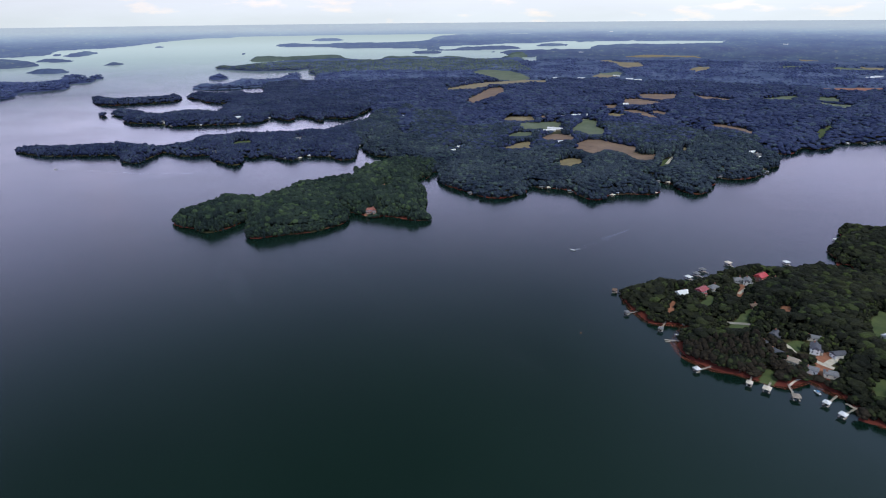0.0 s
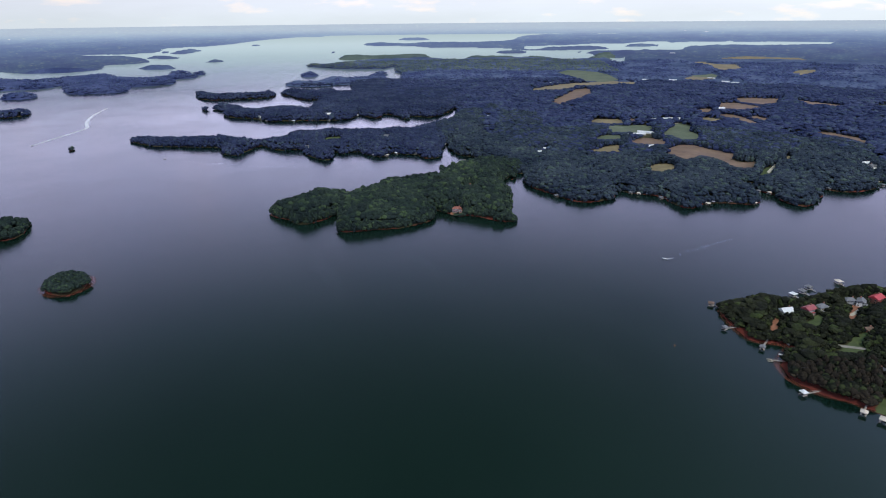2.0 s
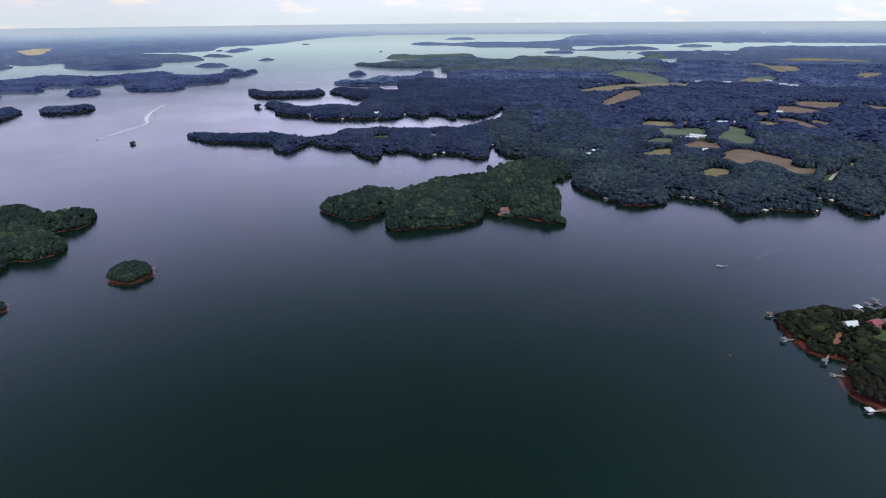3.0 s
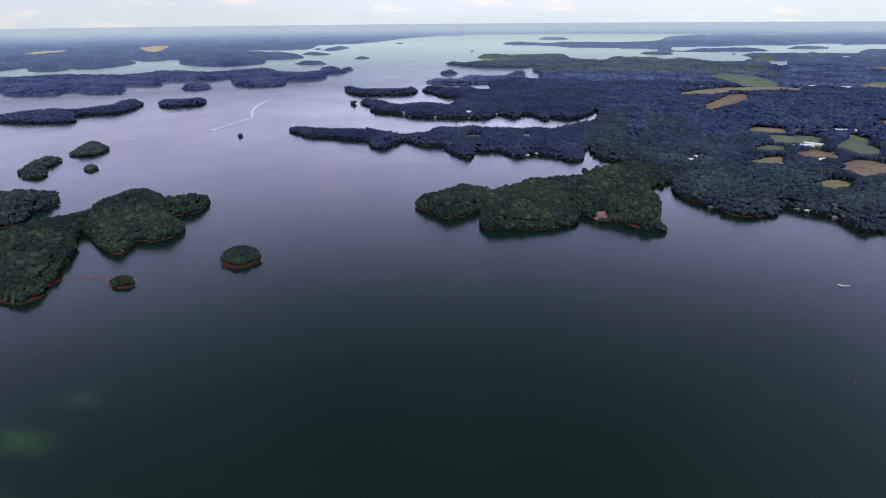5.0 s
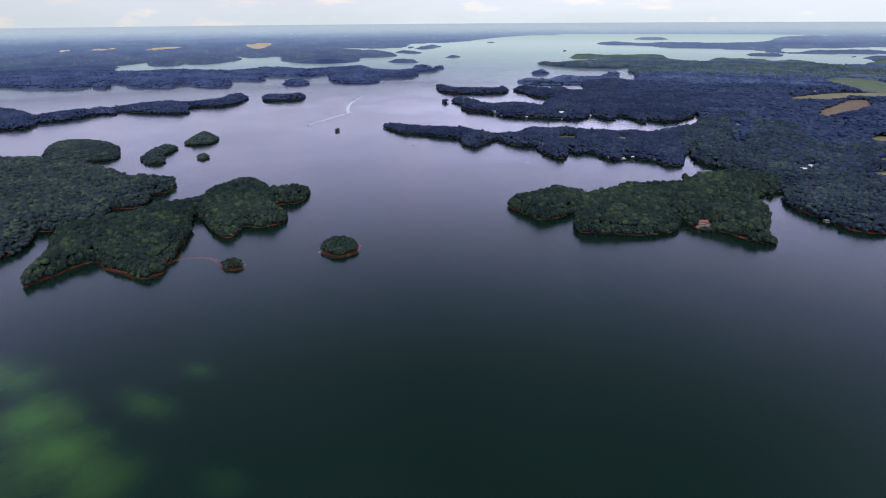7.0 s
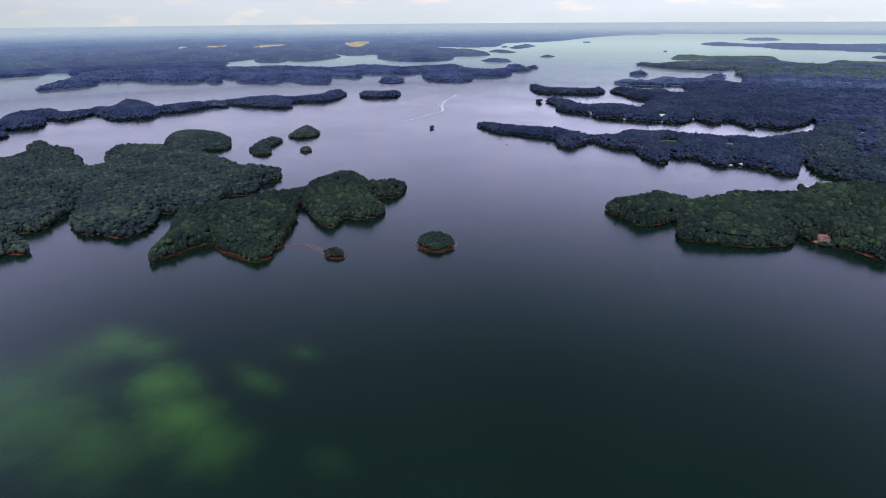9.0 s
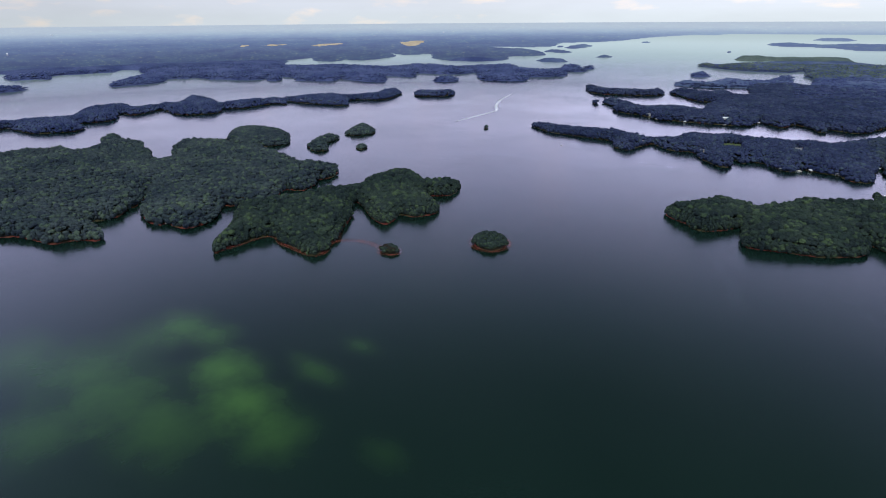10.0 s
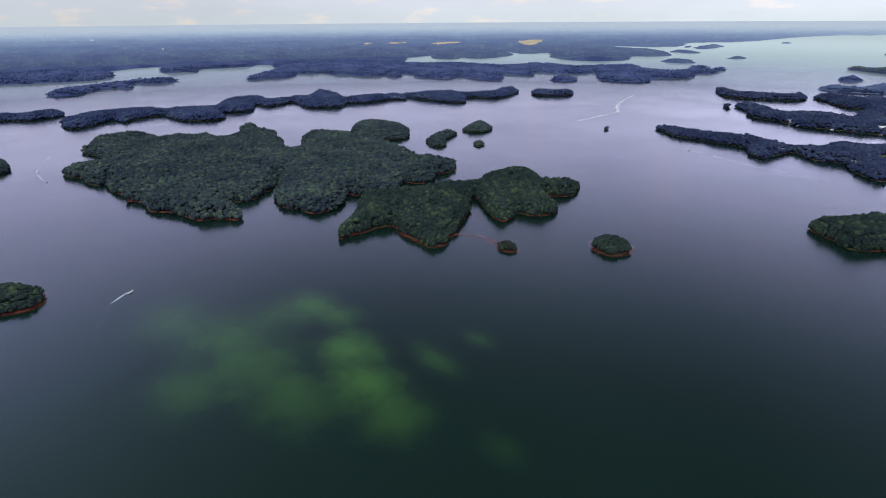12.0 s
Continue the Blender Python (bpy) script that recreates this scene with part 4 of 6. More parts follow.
def sheet(name, verts, faces, mat, smooth=True):
    """A mesh object from arrays: verts (n, 3), faces (m, 3 or 4)."""
    verts, faces = np.asarray(verts, np.float32), np.asarray(faces, np.int32)
    me = bpy.data.meshes.new(name)
    me.vertices.add(len(verts))
    me.vertices.foreach_set("co", verts.ravel())
    k = faces.shape[1]
    me.loops.add(faces.size)
    me.loops.foreach_set("vertex_index", faces.ravel())
    me.polygons.add(len(faces))
    me.polygons.foreach_set("loop_start", np.arange(0, faces.size, k, dtype=np.int32))
    me.polygons.foreach_set("use_smooth", np.full(len(faces), smooth))
    me.update(calc_edges=True)
    for mm in mat if isinstance(mat, (list, tuple)) else [mat]:
        me.materials.append(mm)
    return new(name, me)


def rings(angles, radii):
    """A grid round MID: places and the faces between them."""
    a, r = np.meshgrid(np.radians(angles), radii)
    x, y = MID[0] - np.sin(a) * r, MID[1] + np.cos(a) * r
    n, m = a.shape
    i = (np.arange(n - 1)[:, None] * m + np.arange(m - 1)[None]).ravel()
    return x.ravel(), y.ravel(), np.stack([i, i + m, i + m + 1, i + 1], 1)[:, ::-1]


def used(verts, faces):
    """Drops the places that no face uses."""
    keep = np.zeros(len(verts), bool)
    keep[faces.ravel()] = True
    index = np.cumsum(keep) - 1
    return verts[keep], index[faces]


def open_ground(x, y, grow=0.0):
    """Whether a place lies in a field, yard, road or cleared sight line, where no wood grows."""
    out = np.zeros(x.shape, bool)
    for poly in FIELDS.values():
        p = np.array(poly, float)
        lo, hi = p.min(0) - grow - 2, p.max(0) + grow + 2
        m = (x > lo[0]) & (x < hi[0]) & (y > lo[1]) & (y < hi[1])
        if m.any():
            out[m] |= side(p, x[m], y[m]) > -2 - grow
    for cx, cy, r in CLEAR:
        out |= (x - cx) ** 2 + (y - cy) ** 2 < (r + grow) ** 2
    return out


def in_field(x, y):
    out = np.zeros(x.shape, bool)
    for poly in FIELDS.values():
        p = np.array(poly, float)
        lo, hi = p.min(0), p.max(0)
        m = (x > lo[0]) & (x < hi[0]) & (y > lo[1]) & (y < hi[1])
        if m.any():
            out[m] |= side(p, x[m], y[m]) > 0
    return out


def low_margin(x, y, tall):
    """Lowers trees on the camera's side of the fields, so the fields stay in view."""
    dx, dy = x - MID[0], y - MID[1]
    d = np.hypot(dx, dy)
    for k in (12, 28, 45, 65, 88):
        m = in_field(x + dx / d * k, y + dy / d * k) & (d > (450 if k == 12 else 1000))
        tall = np.where(m, np.minimum(tall, np.maximum(4.0, 240.0 / d * k)), tall)
    return tall


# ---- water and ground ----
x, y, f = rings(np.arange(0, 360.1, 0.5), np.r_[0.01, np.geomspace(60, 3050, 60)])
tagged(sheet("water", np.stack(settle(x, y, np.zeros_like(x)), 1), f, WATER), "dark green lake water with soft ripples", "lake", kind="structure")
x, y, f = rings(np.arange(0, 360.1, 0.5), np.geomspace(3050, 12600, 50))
tagged(sheet("backdrop", np.stack(settle(x, y, np.zeros_like(x)), 1), f, FAR_WATER), "pale lake reaches with added glow towards the horizon", "distance", kind="structure")

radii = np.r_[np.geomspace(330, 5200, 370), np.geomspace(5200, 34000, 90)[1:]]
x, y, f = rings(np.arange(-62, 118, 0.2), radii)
S = shore(x, y)
D = np.hypot(x - MID[0], y - MID[1])
S = np.where(D > 11900, np.maximum(S, 60.0), S)
Z = height(x, y, S)
BARE = open_ground(x, y)
near = D[f].max(1) < 2900
some = (S[f] > -14).any(1)
v = np.stack(settle(x, y, Z), 1)
away = D[f].min(1) > 1320
home = ((x[f] > 195) & (y[f] < 700)).all(1)
tagged(sheet("ground", *used(v, f[near & some & ~home & ~away]), GROUND), "wooded shore ground with patches of red clay", "ground", kind="structure")
tagged(sheet("ground", *used(v, f[near & some & away]), DARK_BANK), "dark wooded banks along the farther shores", "ground", kind="structure")
tagged(sheet("ground", *used(v, f[near & some & home]), RED_BANK), "red clay bank below a lakeside village", "ground", kind="structure")
top = np.clip((S - 0.5) / np.maximum(5, D / 130), 0, 1) * np.where(BARE, 0.0, 1.0)
step = np.clip(D / 2900, 1, 5)
crown = Z + top * (13 + 2 * wave(x, y, 36, 11) + 2 * wave(x / step, y / step, 15, 12) + 1.5 * wave(x / step, y / step, 9, 14) + 3 * wave(x, y, 110, 13))
crown = Z + low_margin(x, y, crown - Z)
v = np.stack(settle(x, y, np.where(S > 0, crown, -1.0)), 1)
far1 = ~near & (D[f].max(1) < 4600) & (S[f] > 0).any(1)
far2 = ~near & ~far1 & (S[f] > 0).any(1)
tagged(sheet("woodland", *used(v, f[far1]), LEAF_FAR), "woods along the farther shores, tinted blue for haze", "woods", kind="stuff")
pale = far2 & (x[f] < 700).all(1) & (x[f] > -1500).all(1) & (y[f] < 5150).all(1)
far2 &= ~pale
tagged(sheet("woodland", *used(v, f[pale]), LEAF_PALE), "woods on far points painted pale green for sunlight", "woods", kind="stuff")
tagged(sheet("backdrop", *used(v, f[far2]), FAR_GROUND), "woods and farms reaching the horizon with painted haze", "distance", kind="structure")


# ---- trees ----
def crown_shape(seed, clumps, pine=False, sub=0):
    """One tree crown of uneven clumps in a unit box, base at z = 0, top at 1, about 0.5 in radius."""
    rng = np.random.RandomState(seed)
    bm = bmesh.new()
    bmesh.ops.create_icosphere(bm, subdivisions=sub + 1, radius=1.0)
    bm.verts.ensure_lookup_table()
    bv = np.array([q.co[:] for q in bm.verts])
    bf = np.array([[q.index for q in g.verts] for g in bm.faces])
    bm.free()
    vs, fs, off = [], [], 0
    for k in range(clumps):
        if clumps == 1:
            c, r = np.array([0, 0, 0.55]), np.array([0.5, 0.5, 0.45])
        else:
            h = (k + 0.5) / clumps
            a = k * 2.4 + rng.rand()
            wide = (0.36 * (1 - h) + 0.05) if pine else 0.31 * math.sin(math.pi * (0.26 + 0.68 * h))
            c = np.array([math.cos(a) * wide, math.sin(a) * wide, 0.22 + 0.66 * h if pine else 0.36 + 0.5 * h])
            q = (0.2 + 0.1 * rng.rand()) * (0.85 if pine else 1.05) * (1.0 if clumps > 6 else 1.22 if clumps > 3 else 1.5)
            r = np.array([q, q, q * (0.66 if not pine else 0.9)])
        jit = 1 + 0.44 * (rng.rand(len(bv)) - 0.5)
        vs.append(bv * r * jit[:, None] + c)
        fs.append(bf + off)
        off += len(bv)
    return np.concatenate(vs), np.concatenate(fs)


def ball(level):
    """Places and faces of an even sphere of radius 1."""
    bm = bmesh.new()
    bmesh.ops.create_icosphere(bm, subdivisions=level, radius=1.0)
    bm.verts.ensure_lookup_table()
    bv = np.array([q.co[:] for q in bm.verts])
    bf = np.array([[q.index for q in g.verts] for g in bm.faces])
    bm.free()
    return bv, bf


def dome_shape(seed, lobes=6, level=2):
    """The upper part of a crown that stands close among others: one rounded top that swells into several boughs."""
    rng = np.random.RandomState(seed)
    bv, bf = ball(level)
    ways = rng.randn(lobes, 3)
    ways[:, 2] = np.abs(ways[:, 2]) * 0.8
    ways /= np.linalg.norm(ways, axis=1)[:, None]
    near = np.clip((bv @ ways.T), 0, 1).max(1)
    swell = 0.78 + 0.30 * near ** 3 + 0.30 * (rng.rand(len(bv)) - 0.5)
    low = bv[:, 2] > -0.6
    keep = low[bf].all(1)
    wide = 0.54 + 0.10 * rng.rand()
    v = bv * swell[:, None] * np.array([wide, wide * (0.86 + 0.28 * rng.rand()), 0.20 + 0.07 * rng.rand()]) + np.array([0, 0, 0.72 + 0.10 * rng.rand()])
    return used(v, bf[keep])


def plant(x, y, z, tall, wide, shapes, rng):
    """Verts and faces of many crowns at once."""
    vs, fs, off = [], [], 0
    pick = rng.randint(0, len(shapes), len(x))
    for k, (bv, bf) in enumerate(shapes):
        m = pick == k
        n = int(m.sum())
        if not n:
            continue
        a = rng.rand(n) * 6.283
        ca, sa = np.cos(a)[:, None], np.sin(a)[:, None]
        vx = x[m][:, None] + (bv[None, :, 0] * ca - bv[None, :, 1] * sa) * wide[m][:, None]
        vy = y[m][:, None] + (bv[None, :, 0] * sa + bv[None, :, 1] * ca) * wide[m][:, None]
        vz = z[m][:, None] + bv[None, :, 2] * tall[m][:, None]
        vs.append(np.stack([vx, vy, vz], -1).reshape(-1, 3))
        fs.append((bf[None] + (np.arange(n) * len(bv))[:, None, None]).reshape(-1, 3) + off)
        off += n * len(bv)
    return np.concatenate(vs), np.concatenate(fs)


def scatter(lo, hi, gap, rng):
    """Places of trees on an uneven grid."""
    gx, gy = np.meshgrid(np.arange(lo[0], hi[0], gap), np.arange(lo[1], hi[1], gap * 0.88))
    gx[1::2] += gap / 2
    gx = gx + (rng.rand(*gx.shape) - 0.5) * gap * 0.75
    gy = gy + (rng.rand(*gy.shape) - 0.5) * gap * 0.75
    return gx.ravel(), gy.ravel()


SHAPES_NEAR = [crown_shape(s, 6) for s in range(7)] + [crown_shape(10 + s, 6, True) for s in range(2)]
SHAPES_DOME = [dome_shape(60 + s, 5 + s % 4) for s in range(12)]
SHAPES_LOW = [dome_shape(80 + s, 4, 1) for s in range(10)]
SHAPES_MID = [crown_shape(20 + s, 2) for s in range(4)] + [crown_shape(30, 3, True)]
SHAPES_FAR = [dome_shape(90 + s, 3, 1) for s in range(8)]
SINGLE = []


def wood(name, lands, gap, tall, shapes, mat, label, seed, single=None, reach=(0, 2950), margin=0.6, inside=None):
    """Trees over the named lands: whole crowns at the edge, domed tops within."""
    rng = np.random.RandomState(seed)
    pts = np.concatenate([OUTLINES[n] for n in lands])
    x, y = scatter(np.maximum(pts.min(0), -4400), np.minimum(pts.max(0), 4400), gap, rng)
    d = np.hypot(x - MID[0], y - MID[1])
    az = np.degrees(np.arctan2(-(x - MID[0]), y - MID[1]))
    m = (d > reach[0]) & (d < reach[1]) & (az > np.where(d < 900, -60, -44)) & (az < np.where(d < 1300, 112, 96))
    x, y = x[m], y[m]
    s = shore(x, y, lands)
    full = shore(x, y)
    m = (s > np.where(np.hypot(x - MID[0], y - MID[1]) < 1600, margin + 1.3 * wave(x, y, 35, 30), 0.9)) & ~open_ground(x, y) & (rng.rand(len(x)) > 0.03)
    if inside is not None:
        m &= inside(x, y)
    x, y, s = x[m], y[m], full[m]
    if not len(x):
        return
    z = height(x, y, s)
    t = tall * (0.84 + 0.26 * rng.rand(len(x))) * (0.56 + 0.14 * rng.rand(len(x)) + 0.34 * np.clip(s / 20, 0, 1)) * (1 + 0.14 * wave(x, y, 70, 21) + 0.10 * wave(x, y, 24, 22))
    t = low_margin(x, y, t)
    if tall < 15:
        t = np.where(open_ground(x, y, 6.0), t * 0.62, t)
    w = gap * (1.2 + 0.5 * rng.rand(len(x))) * np.where(s < 11, 1.34, 1.08) * (1.0 if reach[0] == 0 else 0.56)
    if single is not None:
        alone = single(x, y)
        SINGLE.extend(zip(x[alone], y[alone], z[alone], t[alone], w[alone]))
        x, y, z, t, w = x[~alone], y[~alone], z[~alone], t[~alone], w[~alone]
        s = s[~alone]
    if not len(x):
        return
    deep = (s > 11) & ~open_ground(x, y, 10.0)
    close = {id(SHAPES_NEAR): SHAPES_DOME, id(SHAPES_MID): SHAPES_LOW, id(SHAPES_FAR): SHAPES_FAR}[id(shapes)]
    shapes = SHAPES_MID if shapes is SHAPES_FAR and reach[0] == 0 else shapes
    v, f = plant(x[~deep], y[~deep], z[~deep] - 0.22 * t[~deep], t[~deep] * 1.14, w[~deep], shapes, rng)
    if deep.any():
        v2, f2 = plant(x[deep], y[deep], z[deep], t[deep] * 1.05, w[deep] * 1.05, close, rng)
        v, f = np.concatenate([v, v2]), np.concatenate([f, f2 + len(v)])
    if reach[0] == 0 and tall > 14:
        # bushes leaning over the bank
        bx, by = scatter(pts.min(0), pts.max(0), gap * 0.8, rng)
        bm_ = np.hypot(bx - MID[0], by - MID[1])
        ok = (bm_ > 300) & (bm_ < 1700)
        bx, by = bx[ok], by[ok]
        bs = shore(bx, by, lands)
        ok = (bs > 1.1) & (bs < 6.5) & (wave(bx, by, 22, 50) > -0.15) & ~open_ground(bx, by)
        bx, by, bs = bx[ok], by[ok], bs[ok]
        if len(bx):
            bt = 3.5 + 4.0 * rng.rand(len(bx))
            v3, f3 = plant(bx, by, height(bx, by, bs) - 0.3 * bt, bt * 1.3, bt * (0.8 + 0.4 * rng.rand(len(bx))), SHAPES_MID, rng)
            v, f = np.concatenate([v, v3]), np.concatenate([f, f3 + len(v)])
    ob = sheet(name, np.stack(settle(v[:, 0], v[:, 1], v[:, 2]), 1), f, mat, mat not in (LEAF_NEAR, LEAF_TOWN, LEAF_PINE, LEAF_COVE))
    tagged(ob, label, "woods", kind="stuff")


wood("wood", ["village_point", "east_point"], 5.2, 13.5, SHAPES_NEAR, LEAF_TOWN, "mixed green trees between lakeside houses", 1, lambda x, y: (y < 480) & (x < 335), margin=1.5)
wood("wood", ["wooded_point"], 5.0, 19.5, SHAPES_NEAR, LEAF_NEAR, "dense green broadleaf wood on a lake point", 2)
wood("wood", ["main_island"], 5.0, 19.5, SHAPES_NEAR, LEAF_NEAR, "dense green wood with red clay banks", 3)
wood("wood", ["west_woods"], 5.6, 19, SHAPES_MID, LEAF_PINE, "dense dark pine and oak wood", 4)
for k, n in enumerate(("nearest_islet", "bar_islet", "west_islet", "north_islet", "hook_islet", "round_islet", "dot_islet", "rock_islet", "far_west_islet")):
    small = n in ("bar_islet", "dot_islet", "rock_islet")
    wood("islet_trees", [n], 5.0, 9 if small else 12.5, SHAPES_NEAR, LEAF_NEAR if k < 3 else LEAF_PINE, "small cluster of trees on an islet", 5 + k, (lambda x, y: x < 1e9) if n in ("nearest_islet", "bar_islet") else None, margin=0.7)
# leaf colours step bluer with distance, standing in for haze
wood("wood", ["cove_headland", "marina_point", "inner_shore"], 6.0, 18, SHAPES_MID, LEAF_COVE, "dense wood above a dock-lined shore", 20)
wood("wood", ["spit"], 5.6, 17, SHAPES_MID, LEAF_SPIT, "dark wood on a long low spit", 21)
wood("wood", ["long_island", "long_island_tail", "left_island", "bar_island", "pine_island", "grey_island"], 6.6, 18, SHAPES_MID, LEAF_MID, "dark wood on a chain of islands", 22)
wood("wood", ["long_point", "twin_point", "narrow_point", "chain_island", "stub_islet", "oval_islet"], 7.4, 18, SHAPES_MID, LEAF_SPIT, "dark wood on lake points, tinted blue for haze", 23)
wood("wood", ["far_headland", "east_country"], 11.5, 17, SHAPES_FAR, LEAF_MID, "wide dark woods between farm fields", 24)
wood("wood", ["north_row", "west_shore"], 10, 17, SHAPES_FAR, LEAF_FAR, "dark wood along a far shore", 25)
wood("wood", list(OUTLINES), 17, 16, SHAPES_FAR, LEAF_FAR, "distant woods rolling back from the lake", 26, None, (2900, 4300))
wood("wood", ["light_point", "east_country"], 14, 17, SHAPES_FAR, LEAF_PALE, "woods on a far point painted pale green for sunlight", 27, None, (3400, 4300), inside=lambda x, y: (x < 500) & (y > 3300 + 250 * wave(x, y, 300, 60)))


# ---- parts ----
def box(bm, x0, x1, y0, y1, z0, z1):
    v = [bm.verts.new(p) for p in ((x0, y0, z0), (x1, y0, z0), (x1, y1, z0), (x0, y1, z0), (x0, y0, z1), (x1, y0, z1), (x1, y1, z1), (x0, y1, z1))]
    for q in ((3, 2, 1, 0), (4, 5, 6, 7), (0, 1, 5, 4), (1, 2, 6, 5), (2, 3, 7, 6), (3, 0, 4, 7)):
        bm.faces.new([v[k] for k in q])
    return v


def boxes(*sizes):
    bm = bmesh.new()
    for s in sizes:
        box(bm, *s)
    return bm


def tube(x, y, z0, z1, r0, r1, n=8):
    bm = bmesh.new()
    low = [bm.verts.new((x + math.cos(k * 6.2832 / n) * r0, y + math.sin(k * 6.2832 / n) * r0, z0)) for k in range(n)]
    high = [bm.verts.new((x + math.cos(k * 6.2832 / n) * r1, y + math.sin(k * 6.2832 / n) * r1, z1)) for k in range(n)]
    for k in range(n):
        bm.faces.new((low[k], low[(k + 1) % n], high[(k + 1) % n], high[k]))
    bm.faces.new(high)
    bm.faces.new(low[::-1])
    return bm


def mesh_of(name, bm, mat):
    me = bpy.data.meshes.new(name)
    bm.normal_update()
    bm.to_mesh(me)
    bm.free()
    me.materials.append(mat)
    return me


def part(name, bm, mat, parent, label=""):
    ob = new(name, bm if isinstance(bm, bpy.types.Mesh) else mesh_of(name, bm, mat))
    ob.parent = parent
    return tagged(ob, label)


def drape(name, poly, mat, lift, label, category, parts=16):
    """A patch of open ground laid over the land."""
    p = eased(poly, 4)
    lo, hi = p.min(0), p.max(0)
    d = np.hypot(p[:, 0].mean() - MID[0], p[:, 1].mean() - MID[1])
    step = max(1.6, (hi - lo).max() / 70)
    gx, gy = np.meshgrid(np.arange(lo[0] - step, hi[0] + 2 * step, step), np.arange(lo[1] - step, hi[1] + 2 * step, step))
    n, m = gx.shape
    i = (np.arange(n - 1)[:, None] * m + np.arange(m - 1)[None]).ravel()
    f = np.stack([i, i + 1, i + m + 1, i + m], 1)
    x, y = gx.ravel(), gy.ravel()
    inside = side(p, x[f].mean(1) + wave(x[f].mean(1), y[f].mean(1), 9, 40) * step, y[f].mean(1)) > 0
    z = height(x, y, shore(x, y)) + lift + np.clip(d - 1200, 0, 3000) * 0.0012
    v, f = used(np.stack(settle(x, y, z), 1), f[inside])
    return tagged(sheet(name, v, f, mat), label, category, kind="structure")


def strip(name, line, width, mat, lift, label, category, on_water=False, kind="structure"):
    """A band along a line: a road, a path or a wake."""
    p = np.array(line, float)
    t = np.linspace(0, len(p) - 1, (len(p) - 1) * 8 + 1)
    k = np.clip(t.astype(int), 0, len(p) - 2)
    u = (t - k)[:, None]
    a, b, c, d = p[np.maximum(k - 1, 0)], p[k], p[k + 1], p[np.minimum(k + 2, len(p) - 1)]
    q = 0.5 * (2 * b + (c - a) * u + (2 * a - 5 * b + 4 * c - d) * u * u + (3 * b - a - 3 * c + d) * u ** 3)
    way = np.gradient(q, axis=0)
    way /= np.linalg.norm(way, axis=1)[:, None] + 1e-9
    across = np.stack([-way[:, 1], way[:, 0]], 1)
    w = (np.array(width) if np.ndim(width) else np.array([width, width]))
    w = np.interp(np.linspace(0, 1, len(q)), np.linspace(0, 1, len(w)), w)
    rows = [q + across * (w * e)[:, None] for e in (-0.5, -0.17, 0.17, 0.5)]
    x, y = np.stack(rows, 1)[..., 0].ravel(), np.stack(rows, 1)[..., 1].ravel()
    z = np.full(x.shape, lift) if on_water else height(x, y, shore(x, y)) + lift
    i = (np.arange(len(q) - 1)[:, None] * 4 + np.arange(3)[None]).ravel()
    f = np.stack([i, i + 4, i + 5, i + 1], 1)[:, ::-1]
    return tagged(sheet(name, np.stack(settle(x, y, z), 1), f, mat), label, category, kind=kind)


# ---- materials of things ----
ROOFS = {
    "white": plain("roof_white_metal", (0.62, 0.63, 0.64), (0.75, 0.75, 0.74), 0.3, 0.45),
    "red": plain("roof_dull_red", (0.26, 0.05, 0.06), (0.34, 0.08, 0.08), 0.4, 0.6),
    "bright_red": plain("roof_bright_red", (0.42, 0.035, 0.045), (0.5, 0.06, 0.06), 0.4, 0.5),
    "grey": plain("roof_grey_shingle", (0.12, 0.125, 0.14), (0.19, 0.19, 0.20), 0.8, 0.9, 0.0, 0.03),
    "slate": plain("roof_slate_shingle", (0.06, 0.065, 0.085), (0.10, 0.10, 0.12), 0.8, 0.9, 0.0, 0.03),
    "brown": plain("roof_brown_shingle", (0.12, 0.075, 0.055), (0.18, 0.12, 0.09), 0.8, 0.9, 0.0, 0.03),
    "tan": plain("roof_tan_shingle", (0.24, 0.20, 0.165), (0.32, 0.27, 0.22), 0.8, 0.9, 0.0, 0.03),
    "rust": plain("roof_rust_shingle", (0.22, 0.075, 0.06), (0.30, 0.12, 0.09), 0.6, 0.85, 0.0, 0.03),
    "beige": plain("roof_beige_metal", (0.55, 0.48, 0.40), (0.66, 0.58, 0.48), 0.3, 0.5),
}
WALLS = {
    "cream": plain("wall_cream_siding", (0.50, 0.46, 0.38), (0.60, 0.55, 0.46), 0.4, 0.8),
    "white": plain("wall_white_siding", (0.66, 0.66, 0.64), (0.76, 0.76, 0.74), 0.4, 0.8),
    "grey": plain("wall_grey_siding", (0.26, 0.27, 0.28), (0.34, 0.34, 0.35), 0.4, 0.8),
    "brick": plain("wall_brick", (0.24, 0.10, 0.075), (0.33, 0.15, 0.11), 1.5, 0.9),
}
GLASS = plain("window_glass", (0.02, 0.025, 0.03), (0.03, 0.035, 0.045), 1.0, 0.08)
FRAME = plain("white_trim", (0.66, 0.66, 0.64), (0.78, 0.78, 0.76), 1.0, 0.6)
DOOR = plain("door_paint", (0.16, 0.07, 0.05), (0.22, 0.10, 0.07), 1.0, 0.5)
DECK = plain("weathered_decking", (0.26, 0.22, 0.18), (0.38, 0.33, 0.28), 0.8, 0.85)
STEEL = plain("galvanised_post", (0.42, 0.43, 0.44), (0.55, 0.55, 0.56), 1.0, 0.45, 0.6)
FLOAT = plain("black_float", (0.015, 0.015, 0.016), (0.03, 0.03, 0.032), 1.0, 0.6)
HULL = plain("white_gelcoat", (0.68, 0.69, 0.70), (0.80, 0.80, 0.79), 1.0, 0.25)
